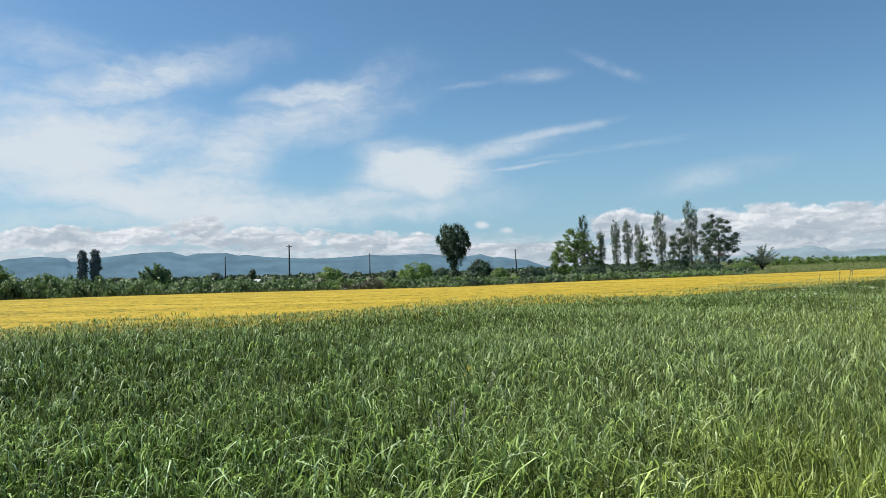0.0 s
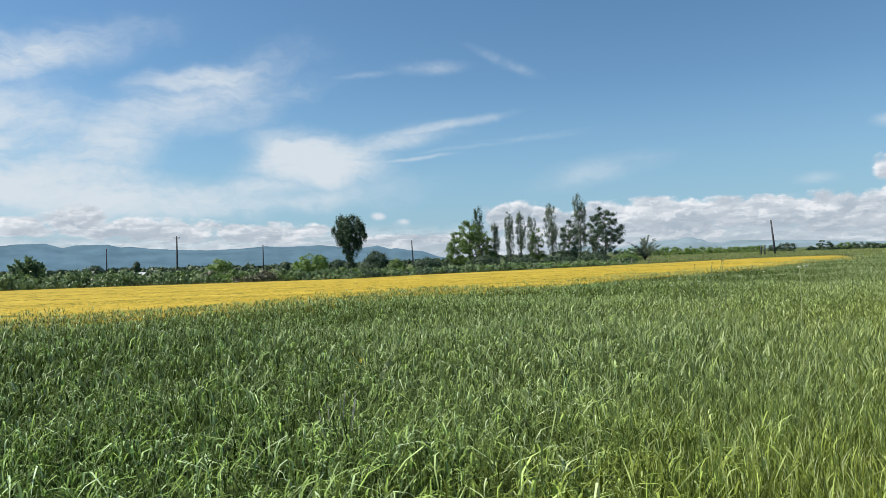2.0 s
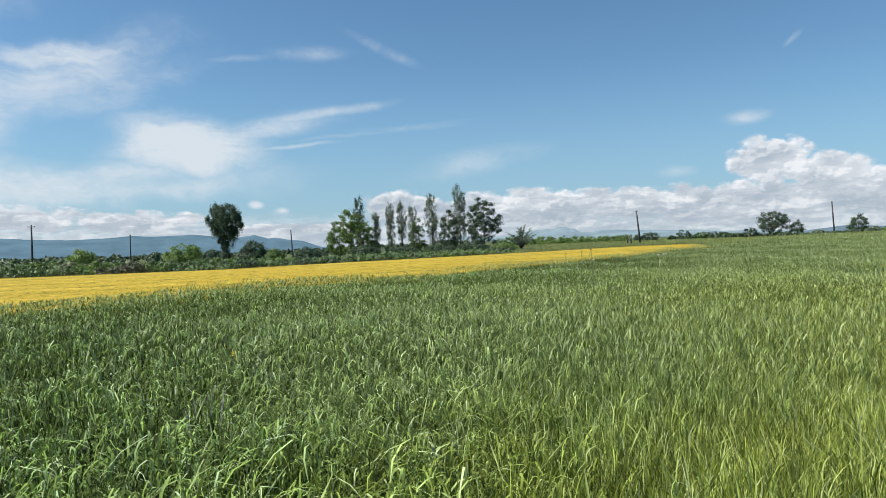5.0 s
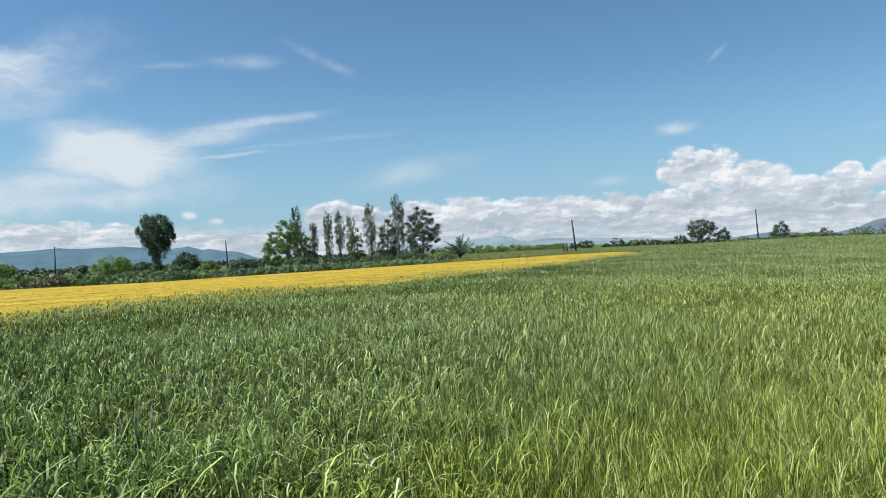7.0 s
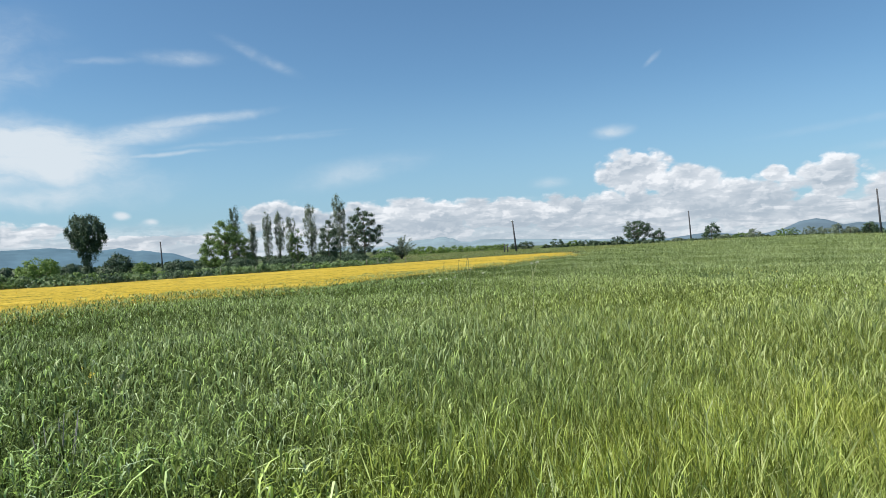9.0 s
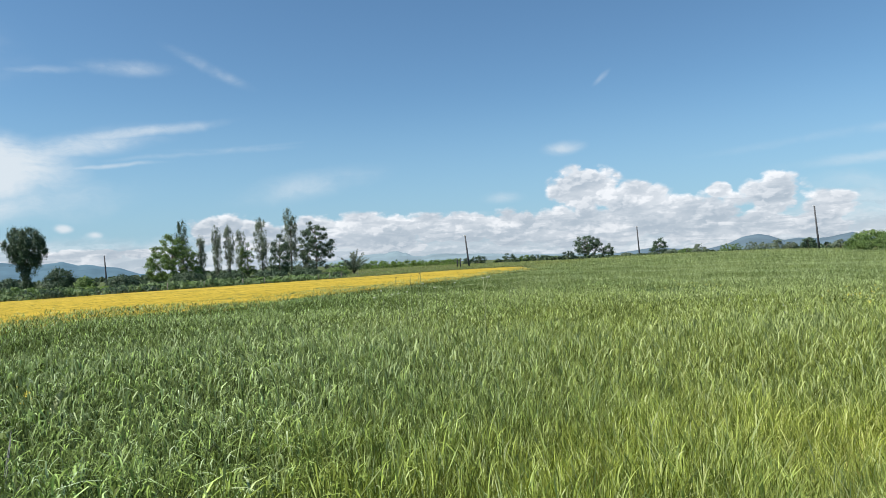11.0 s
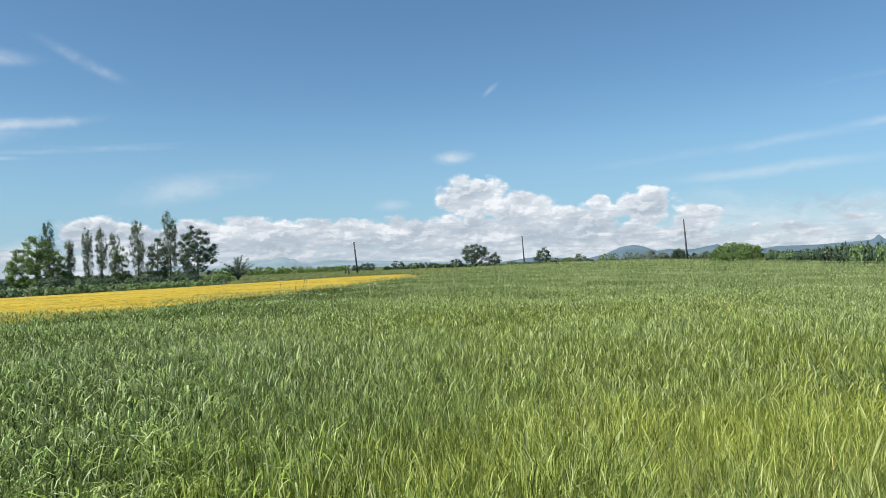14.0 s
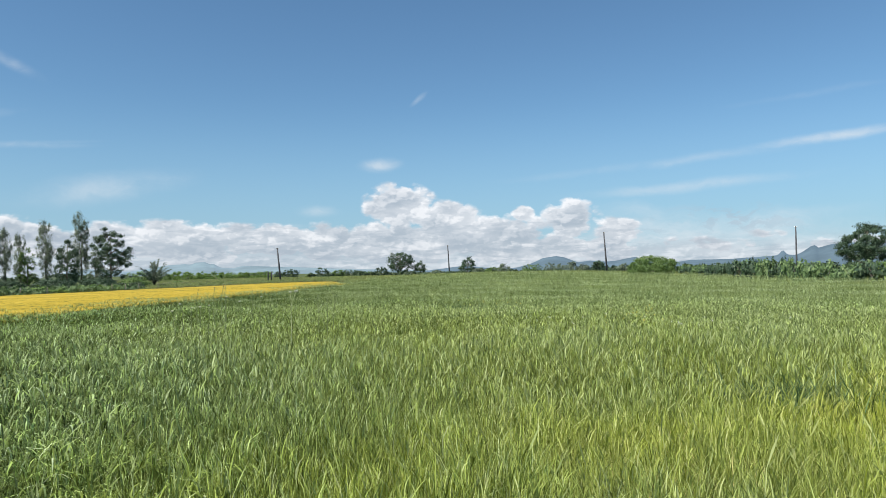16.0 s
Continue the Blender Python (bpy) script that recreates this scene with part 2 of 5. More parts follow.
def wheat_material(name, lush_stops, ripe_stops, glaucous, gloss=0.23):
    m, n, out = material(name)
    geo = n.add("ShaderNodeNewGeometry")
    per, pos = geo.outputs["Random Per Island"], geo.outputs["Position"]
    lush, ripe = n.ramp(per, lush_stops), n.ramp(per, ripe_stops)
    # a thin dry stand to the east turns yellow-green, the rest is deep green
    patch = n.noise(pos, 0.25, 4, 0.6)
    flat = n.vm("MULTIPLY", pos, (1, 1, 0))
    away = n.vm("LENGTH", n.vm("SUBTRACT", flat, (7.0, -2.2, 0)))
    stand = n.smooth(n.m("MULTIPLY_ADD", patch, -8.0, n.m("ADD", away, 4.0)), 9.0, 2.2, 0.0, 0.97)
    sep = n.add("ShaderNodeSeparateXYZ")
    n.link(pos, sep.inputs[0])
    bearing = n.m("MULTIPLY_ADD", patch, 0.5, n.m("ARCTAN2", sep.outputs[0], n.m("ADD", sep.outputs[1], 1.5)))
    out_from = n.vm("LENGTH", flat)
    ring = n.m("MULTIPLY", n.smooth(out_from, 30.0, 10.0), n.smooth(out_from, 2.5, 6.0, 0.5, 1.0))
    stand = n.m("MAXIMUM", stand, n.m("MULTIPLY", n.smooth(bearing, 0.55, 0.98, 0.0, 0.32), ring))
    tint = n.mix(stand, lush, ripe)
    # blue-green bloom of the young ears, in drifts; the tint grows paler with eastward bearing
    drift = n.noise(n.mapped(pos, rot=(0, 0, 25), scale=(0.5, 1.2, 1)), 0.33, 4, 0.6)
    eastward = n.smooth(bearing, 0.42, 1.27, 0.22, 1.04)
    bloom = n.m("MULTIPLY", n.m("MULTIPLY", n.smooth(drift, 0.30, 0.66, 0.3, 0.9), eastward), n.m("MULTIPLY_ADD", stand, -0.7, 1.0))
    # and is kept up in a ring round the standpoint
    bloom = n.m("MAXIMUM", bloom, n.m("MULTIPLY", n.smooth(bearing, -0.1, 0.62, 0.06, 0.42), ring))
    tint = n.mix(bloom, tint, n.ramp(per, glaucous))
    # lush tufts, bluer and deeper
    tuft = n.smooth(n.noise(pos, 0.75, 3, 0.55), 0.54, 0.70, 0.0, 0.5)
    tuft = n.m("MULTIPLY", tuft, n.m("MULTIPLY_ADD", bloom, -0.6, 1.0))
    tint = n.mix(tuft, tint, n.vm("MULTIPLY", tint, (0.92, 1.0, 0.86)))
    # plants differ from one to the next
    plant = n.smooth(n.noise(n.mapped(pos, scale=(1, 1, 0.35)), 4.5, 2, 0.5), 0.32, 0.68, -0.36, 0.36)
    plant = n.m("MULTIPLY_ADD", plant, n.m("MULTIPLY_ADD", bloom, -0.85, 1.0), 1.0)
    tint = n.vm("MULTIPLY", tint, n.vm("ADD", (0, 0, 0), plant))
    p = principled(n, tint, 0.48, spec=gloss)
    t = n.add("ShaderNodeBsdfTranslucent")
    n.link(tint, t.inputs[0])
    mix = n.add("ShaderNodeMixShader")
    n.link(n.m("MULTIPLY_ADD", stand, 0.18, n.m("MULTIPLY_ADD", bloom, 0.44, 0.10)), mix.inputs[0])
    n.link(p, mix.inputs[1])
    n.link(t.outputs[0], mix.inputs[2])
    n.link(mix.outputs[0], out.inputs[0])
    return m


def ground_material():
    m, n, out = material("meadow_soil")
    pos = place(n)
    fine, broad = n.noise(pos, 3.0, 7, 0.7), n.noise(n.mapped(pos, rot=(0, 0, -33), scale=(0.35, 1.0, 1)), 0.07, 6, 0.65)
    turf = n.ramp(fine, [(0.3, (0.030, 0.045, 0.016)), (0.6, (0.060, 0.080, 0.030)), (0.8, (0.11, 0.10, 0.05))])
    field = n.ramp(broad, [(0.35, (0.050, 0.078, 0.026)), (0.5, (0.082, 0.108, 0.036)), (0.62, (0.115, 0.110, 0.055)), (0.7, (0.060, 0.088, 0.032))])
    tint = n.mix(0.65, turf, field)
    n.link(principled(n, tint, 0.9, bump(n, fine, 0.6, 0.05), 0.1), out.inputs[0])
    return m


def bloom_material(name, sheet):
    m, n, out = material(name)
    geo = n.add("ShaderNodeNewGeometry")
    pos = geo.outputs["Position"]
    if sheet:
        rows = n.noise(n.mapped(pos, rot=(0, 0, -33), scale=(0.05, 1.0, 1)), 0.9, 4, 0.6)
        fine = n.noise(n.mapped(pos, rot=(0, 0, -33), scale=(0.45, 1.0, 1)), 4.2, 6, 0.75)
        v = n.m("MULTIPLY_ADD", fine, 0.62, n.m("MULTIPLY", rows, 0.38))
        tint = n.ramp(v, [(0.40, (0.10, 0.105, 0.014)), (0.465, (0.27, 0.205, 0.020)), (0.53, (0.37, 0.270, 0.030)), (0.62, (0.47, 0.350, 0.055))])
        n.link(principled(n, tint, 0.8, bump(n, fine, 0.5, 0.04), 0.1), out.inputs[0])
    else:
        per = geo.outputs["Random Per Island"]
        tint = n.ramp(per, [(0.0, (0.34, 0.25, 0.03)), (0.5, (0.44, 0.315, 0.033)), (1.0, (0.51, 0.38, 0.05))])
        p = principled(n, tint, 0.6, spec=0.2)
        t = n.add("ShaderNodeBsdfTranslucent")
        n.link(tint, t.inputs[0])
        mix = n.add("ShaderNodeMixShader")
        mix.inputs[0].default_value = 0.45
        n.link(p, mix.inputs[1])
        n.link(t.outputs[0], mix.inputs[2])
        n.link(mix.outputs[0], out.inputs[0])
    return m


def bark_material(name, dark, light, scale=5.0):
    m, n, out = material(name)
    pos = place(n)
    v = n.noise(n.mapped(pos, scale=(1, 1, 0.18)), scale, 6, 0.65)
    tint = n.ramp(v, [(0.3, dark), (0.7, light)])
    n.link(principled(n, tint, 0.85, bump(n, v, 0.7, 0.03), 0.2), out.inputs[0])
    return m


def plain_material(name, a, b, scale=8.0, rough=0.7):
    m, n, out = material(name)
    v = n.noise(place(n), scale, 5, 0.6)
    n.link(principled(n, n.ramp(v, [(0.35, a), (0.68, b)]), rough, bump(n, v, 0.3, 0.01), 0.3), out.inputs[0])
    return m


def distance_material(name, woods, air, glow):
    """Hills some tens of kilometres off, brought near: woods, with the air's blue haze put in as a glow."""
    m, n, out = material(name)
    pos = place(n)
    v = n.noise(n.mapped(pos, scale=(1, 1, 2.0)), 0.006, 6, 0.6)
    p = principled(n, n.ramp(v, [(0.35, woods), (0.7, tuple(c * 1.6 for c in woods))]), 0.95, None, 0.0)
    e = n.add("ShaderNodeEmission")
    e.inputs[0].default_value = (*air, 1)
    # glow varied by noise in place of light and shade on the ridges
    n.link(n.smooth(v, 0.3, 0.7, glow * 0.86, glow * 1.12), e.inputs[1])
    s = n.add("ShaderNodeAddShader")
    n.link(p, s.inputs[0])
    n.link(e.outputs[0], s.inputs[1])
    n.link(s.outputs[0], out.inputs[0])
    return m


# per-blade ramp: darkest stops stand in for shaded gaps, palest for sheen
WHEAT_LEAF = wheat_material("wheat_leaves", [(0.0, (0.007, 0.014, 0.001)), (0.42, (0.038, 0.074, 0.004)), (0.76, (0.195, 0.332, 0.055)), (0.93, (0.291, 0.424, 0.19)), (1.0, (0.426, 0.538, 0.368))],
                            [(0.0, (0.262, 0.31, 0.006)), (0.5, (0.421, 0.448, 0.012)), (0.85, (0.532, 0.502, 0.025)), (1.0, (0.655, 0.541, 0.066))],
                            [(0.0, (0.06, 0.09, 0.02)), (0.12, (0.18, 0.24, 0.075)), (0.5, (0.39, 0.475, 0.181)), (0.85, (0.502, 0.582, 0.256)), (1.0, (0.57, 0.636, 0.331))], 0.07)
# stalks coloured darker than the leaves, standing in for shade down in the crop
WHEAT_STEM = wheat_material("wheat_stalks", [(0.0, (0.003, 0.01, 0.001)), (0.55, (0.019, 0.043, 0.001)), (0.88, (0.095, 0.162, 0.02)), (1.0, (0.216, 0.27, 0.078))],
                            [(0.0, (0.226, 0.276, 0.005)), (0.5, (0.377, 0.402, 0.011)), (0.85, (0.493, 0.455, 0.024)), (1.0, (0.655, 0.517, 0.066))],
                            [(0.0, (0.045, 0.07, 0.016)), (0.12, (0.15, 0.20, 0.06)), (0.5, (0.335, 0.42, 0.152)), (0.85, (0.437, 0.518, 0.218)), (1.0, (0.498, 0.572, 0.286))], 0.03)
WHEAT_EAR = wheat_material("wheat_ears", [(0.0, (0.078, 0.127, 0.038)), (0.5, (0.145, 0.218, 0.074)), (0.85, (0.213, 0.292, 0.115)), (1.0, (0.283, 0.365, 0.166))],
                           [(0.0, (0.296, 0.329, 0.036)), (0.5, (0.413, 0.452, 0.060)), (1.0, (0.567, 0.566, 0.133))],
                           [(0.0, (0.286, 0.345, 0.173)), (0.5, (0.367, 0.434, 0.211)), (0.85, (0.438, 0.503, 0.251)), (1.0, (0.5, 0.566, 0.305))], 0.12)
WEED_LEAF = wheat_material("dark_weed_leaves", [(0.0, (0.014, 0.036, 0.012)), (0.6, (0.050, 0.105, 0.036)), (1.0, (0.16, 0.24, 0.10))],
                           [(0.0, (0.030, 0.065, 0.022)), (0.6, (0.090, 0.160, 0.060)), (1.0, (0.22, 0.30, 0.14))],
                           [(0.0, (0.030, 0.060, 0.026)), (0.6, (0.085, 0.150, 0.062)), (1.0, (0.22, 0.30, 0.15))])
DARK_STALK = leafy("dark_stalks", (0.006, 0.014, 0.006), (0.022, 0.040, 0.018), (0.05, 0.07, 0.03), 0.05)
STRAW = leafy("straw_blades", (0.36, 0.32, 0.10), (0.62, 0.54, 0.22), (0.72, 0.66, 0.36), 0.25)
VERGE = leafy("pale_verge_grass", (0.12, 0.16, 0.03), (0.26, 0.30, 0.08), (0.42, 0.38, 0.16), 0.25)
MARGIN = leafy("dry_margin_grass", (0.07, 0.08, 0.025), (0.17, 0.16, 0.06), (0.28, 0.22, 0.10), 0.2)
MEADOW = leafy("meadow_grass_blades", (0.120, 0.155, 0.046), (0.260, 0.300, 0.100), (0.30, 0.26, 0.12), 0.2, patch=0.05)
LEAF_DRY = leafy("dry_shrub_leaves", (0.055, 0.060, 0.032), (0.13, 0.135, 0.072), (0.2, 0.19, 0.12), 0.15)
GROUND = ground_material()
YELLOW_SHEET, YELLOW = bloom_material("yellow_crop_mass", True), bloom_material("yellow_petals", False)
LEAF_DARK = leafy("dark_leaves", (0.022, 0.048, 0.028), (0.074, 0.122, 0.066), (0.17, 0.22, 0.14), 0.22)
LEAF_GREEN = leafy("green_leaves", (0.044, 0.094, 0.026), (0.165, 0.255, 0.070), (0.25, 0.31, 0.11), 0.3)
LEAF_BRIGHT = leafy("fresh_leaves", (0.062, 0.125, 0.024), (0.190, 0.295, 0.066), (0.28, 0.34, 0.10), 0.35)
LEAF_GREY = leafy("grey_green_leaves", (0.080, 0.112, 0.082), (0.200, 0.250, 0.170), (0.33, 0.37, 0.27), 0.35)
LEAF_WOODS = leafy("far_woodland_leaves", (0.032, 0.056, 0.030), (0.075, 0.115, 0.055), (0.12, 0.15, 0.08), 0.2, patch=0.01)
LEAF_HEDGE = leafy("hedge_leaves", (0.040, 0.088, 0.034), (0.178, 0.265, 0.104), (0.27, 0.32, 0.16), 0.3, patch=0.35)
BARK = bark_material("grey_bark", (0.06, 0.05, 0.04), (0.17, 0.15, 0.12))
# blue-grey haze of the distance is put into this leaf colour
LEAF_HAZED = leafy("hazed_far_leaves", (0.075, 0.105, 0.122), (0.175, 0.215, 0.232), (0.23, 0.26, 0.26), 0.2)
POLE_WOOD = bark_material("weathered_pole_wood", (0.035, 0.036, 0.040), (0.095, 0.097, 0.104), 9.0)
PALE_STEM = plain_material("pale_weed_stem", (0.30, 0.34, 0.17), (0.42, 0.45, 0.26), 30.0)
GREY_STEM = plain_material("grey_dry_stems", (0.10, 0.11, 0.095), (0.19, 0.195, 0.175), 40.0)
POST_WOOD = bark_material("bleached_post_wood", (0.13, 0.12, 0.10), (0.26, 0.25, 0.22), 9.0)
PORCELAIN = plain_material("white_porcelain", (0.6, 0.6, 0.58), (0.75, 0.75, 0.72), 5.0, 0.25)
STEM = plain_material("weed_stem_green", (0.10, 0.14, 0.05), (0.19, 0.22, 0.10), 30.0)
UMBEL = plain_material("creamy_flowers", (0.28, 0.31, 0.20), (0.44, 0.46, 0.34), 60.0)
SEED = plain_material("brown_seed_heads", (0.07, 0.04, 0.025), (0.15, 0.09, 0.05), 60.0)
LIMEWASH = plain_material("white_limewash", (0.55, 0.55, 0.52), (0.75, 0.75, 0.72), 1.5)
ROOF_TILE = plain_material("red_roof_tiles", (0.13, 0.075, 0.06), (0.20, 0.12, 0.095), 2.5)
SHEET_ROOF = plain_material("pale_sheet_roof", (0.45, 0.46, 0.46), (0.62, 0.63, 0.63), 1.2, 0.5)
DARK_GLASS = plain_material("dark_window_glass", (0.02, 0.025, 0.03), (0.04, 0.045, 0.05), 3.0, 0.15)
FLOWER_YELLOW = plain_material("yellow_petals_small", (0.55, 0.45, 0.05), (0.70, 0.60, 0.10), 30.0)
FLOWER_WHITE = plain_material("white_petals_small", (0.60, 0.60, 0.55), (0.75, 0.75, 0.70), 30.0)
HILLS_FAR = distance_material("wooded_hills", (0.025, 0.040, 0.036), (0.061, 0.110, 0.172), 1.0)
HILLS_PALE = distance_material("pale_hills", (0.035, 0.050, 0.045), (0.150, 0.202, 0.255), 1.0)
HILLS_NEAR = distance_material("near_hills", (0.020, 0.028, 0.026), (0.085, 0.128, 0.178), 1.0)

# ---------------------------------------------------------------- mesh helpers
rng = np.random.default_rng(11)


def soft_step(t):
    t = np.clip(t, 0.0, 1.0)
    return t * t * (3 - 2 * t)


def ground_z(x, y):
    """A low swell that rises to the north-east; to the north-west the plain falls away slowly."""
    az, d = np.degrees(np.arctan2(x, y)), np.hypot(x, y)
    fall = 0.0078 * np.maximum(d - 55.0, 0.0) * soft_step((22.0 - az) / 20.0) * soft_step((az + 120.0) / 50.0)
    u, v = 0.766 * x + 0.643 * y, -0.643 * x + 0.766 * y
    return 1.05 * soft_step((u - 30) / 120) * np.exp(-(v / 90) ** 2) * (1 - 0.7 * soft_step((u - 190) / 160)) - fall


def spot(az, d, up=0.0):
    a = radians(az)
    x, y = d * math.sin(a), d * math.cos(a)
    return Vector((x, y, float(ground_z(np.float64(x), np.float64(y))) + up))


def height_at(az, d, el):
    """How far a thing at that bearing and distance reaches above its ground to stand at the height angle el."""
    return EYE + d * math.tan(radians(el)) - spot(az, d).z


def raw_mesh(name, verts, loops, sizes, mat):
    """A mesh from numpy arrays: verts (n, 3), loops flat, sizes per face."""
    me = bpy.data.meshes.new(name)
    verts, loops = np.asarray(verts, np.float32), np.asarray(loops, np.int32).ravel()
    starts = np.zeros(len(sizes), np.int32)
    starts[1:] = np.cumsum(sizes)[:-1]
    me.vertices.add(len(verts))
    me.vertices.foreach_set("co", verts.ravel())
    me.loops.add(len(loops))
    me.loops.foreach_set("vertex_index", loops)
    me.polygons.add(len(sizes))
    me.polygons.foreach_set("loop_start", starts)
    me.update(calc_edges=True)
    me.validate()
    me.materials.append(mat)
    return me


def link_mesh(name, me, parent=None, label=""):
    ob = new(name, me)
    if parent is not None:
        ob.parent = parent
    return tagged(ob, label=label)


def part(name, bm, mat, parent=None, label="", smooth=True):
    me = bpy.data.meshes.new(name)
    bm.to_mesh(me)
    bm.free()
    me.materials.append(mat)
    if smooth:
        me.polygons.foreach_set("use_smooth", [True] * len(me.polygons))
    return link_mesh(name, me, parent, label)


def tube(bm, points, radii, sides=6):
    """A tapered limb along points."""
    rings = []
    for i, (p, r) in enumerate(zip(points, radii)):
        a = Vector(points[max(i - 1, 0)])
        b = Vector(points[min(i + 1, len(points) - 1)])
        way = (b - a).normalized()
        side = way.cross(Vector((0.31, 0.95, 0.05))).normalized()
        up = side.cross(way)
        rings.append([bm.verts.new(Vector(p) + r * (math.cos(t) * side + math.sin(t) * up)) for t in (2 * math.pi * k / sides for k in range(sides))])
    for a, b in zip(rings, rings[1:]):
        for k in range(sides):
            bm.faces.new((a[k], a[(k + 1) % sides], b[(k + 1) % sides], b[k]))
    bm.faces.new(rings[-1])
    bm.faces.new(rings[0][::-1])


def thing(name, at, label, category, group="", turn=0.0, kind=""):
    ob = new(name)
    ob.matrix_world = Matrix.Translation(at) @ pose(0, 0, 0, 0, 0, turn)
    ob.empty_display_size = 0.3
    return tagged(ob, label, category, group, kind)


def leaf_mesh(name, centres, size, mat, r, upright=0.0, outward=None, loose=0.75):
    """One small pointed four-cornered leaf at each centre, facing roughly outward where that is given."""
    n = len(centres)
    a = r.normal(size=(n, 3))
    a[:, 2] += upright * 2.0
    a /= np.linalg.norm(a, axis=1)[:, None]
    if outward is None:
        b = np.cross(a, r.normal(size=(n, 3)))
    else:
        face = outward + r.normal(size=(n, 3)) * loose
        face /= np.linalg.norm(face, axis=1)[:, None] + 1e-9
        a = np.cross(face, a)
        a /= np.linalg.norm(a, axis=1)[:, None] + 1e-9
        b = np.cross(a, face)
    b /= np.linalg.norm(b, axis=1)[:, None] + 1e-9
    s = size * r.uniform(0.6, 1.35, (n, 1))
    c = np.cross(a, b)
    verts = np.stack([centres - a * s * 0.55, centres + b * s * 0.36 + c * s * 0.1, centres + a * s * 0.6, centres - b * s * 0.36 + c * s * 0.1], 1).reshape(-1, 3)
    return raw_mesh(name, verts, np.arange(4 * n), np.full(n, 4), mat)


def crown_points(profile, height, half, clumps, per, spread, r, flat=1.0, tall=1.0, hollow=0.42):
    """Clumped leaf centres inside the outline profile = [(share of the height, share of the half width), ...]."""
    hs, rs = np.array([p[0] for p in profile]), np.array([p[1] for p in profile])
    fine = np.linspace(hs[0], hs[-1], 200)
    w = np.interp(fine, hs, rs) ** 1.4 + 0.02
    h = r.choice(fine, clumps, p=w / w.sum())
    rad = np.interp(h, hs, rs) * half * r.uniform(0.08, 1.0, clumps) ** hollow
    ang = r.uniform(0, 2 * math.pi, clumps)
    mids = np.stack([rad * np.cos(ang), rad * np.sin(ang) * flat, h * height], 1)
    size = spread * r.uniform(0.6, 1.4, (clumps, 1, 1))
    way = r.normal(size=(clumps, per, 3))
    way /= np.linalg.norm(way, axis=2)[:, :, None]
    pts = mids[:, None, :] + way * r.uniform(0.15, 1.15, (clumps, per, 1)) * size * 1.5 * np.array([1, 1, 0.8 * tall])
    heart = np.array([0, 0, 0.55 * (profile[0][0] + profile[-1][0]) * height])
    out = mids - heart
    out = out / (np.linalg.norm(out, axis=1)[:, None] + 1e-6)
    out = (way + 0.6 * out[:, None, :] + np.array([0, 0, 0.25])).reshape(-1, 3)
    pts = pts.reshape(-1, 3)
    pts[:, 2] = np.maximum(pts[:, 2], 0.03 * height)
    return mids, pts, out


def tree(name, az, d, top, width, profile, mat, label, category="tree", group="", clumps=60, per=45, leaf=0.2, spread=0.32,
         seed=1, trunk=0.16, lean=0.0, limbs=12, bark=None, top_share=0.9, upright=0.0, tall=1.0, hollow=0.42):
    """A tapered trunk, limbs that reach into the crown, and a crown of many leaf clumps."""
    r = np.random.default_rng(seed)
    h = height_at(az, d, top)
    half = d * math.tan(radians(width / 2))
    root = thing(name, spot(az, d, -0.03), label, category, group, turn=-az)
    clumps, per, spread, leaf = int(clumps * 1.3), max(10, int(per * 1.7)), spread * 0.92, leaf * 0.58
    mids, pts, out = crown_points(profile, h, half, clumps, per, spread, r, 1.0, tall, hollow)
    shear = math.tan(radians(lean))
    pts[:, 0] -= pts[:, 2] * shear
    mids[:, 0] -= mids[:, 2] * shear
    pts[:, 2] *= h / pts[:, 2].max()
    bm = bmesh.new()
    line = [(-h * s * shear + 0.04 * h * math.sin(5 * s + seed) * s * 0.5, 0.02 * h * math.sin(4 * s + 2 * seed) * s, h * s) for s in (0, 0.12, 0.3, 0.5, 0.7, top_share)]
    tube(bm, line, [trunk, trunk * 0.8, trunk * 0.66, trunk * 0.48, trunk * 0.3, trunk * 0.1], 8)
    for mid in mids[r.choice(clumps, min(limbs, clumps), replace=False)]:
        s = max(0.1, min(0.75, mid[2] / h - 0.22))
        k = s * h
        start = Vector((-k * shear, 0, k))
        end = Vector(mid)
        bow = (start + end) / 2 + Vector((0, 0, -0.04 * h))
        tube(bm, [start, bow, end], [trunk * 0.32, trunk * 0.2, trunk * 0.06], 5)
    part("trunk", bm, bark or BARK, root)
    link_mesh("crown", leaf_mesh("crown", pts, leaf, mat, r, upright, out), root)
    return root


# ---------------------------------------------------------------- ground


def make_ground():
    radii = np.concatenate([[0.0], np.geomspace(1.0, 4900, 90)])
    turns = np.linspace(0, 2 * math.pi, 181)[:-1]
    verts = [(0, 0, float(ground_z(np.float64(0), np.float64(0))))]
    for d in radii[1:]:
        x, y = d * np.sin(turns), d * np.cos(turns)
        verts += list(zip(x, y, ground_z(x, y)))
    loops, sizes = [], []
    k = len(turns)
    for j in range(k):
        loops += [0, 1 + (j + 1) % k, 1 + j]
        sizes.append(3)
    for i in range(len(radii) - 2):
        a, b = 1 + i * k, 1 + (i + 1) * k
        for j in range(k):
            loops += [a + j, a + (j + 1) % k, b + (j + 1) % k, b + j]
            sizes.append(4)
    me = raw_mesh("ground", verts, loops, sizes, GROUND)
    me.polygons.foreach_set("use_smooth", [True] * len(me.polygons))
    tagged(link_mesh("ground", me), "level farmland with dull green turf and bare soil", "ground", kind="structure")


make_ground()

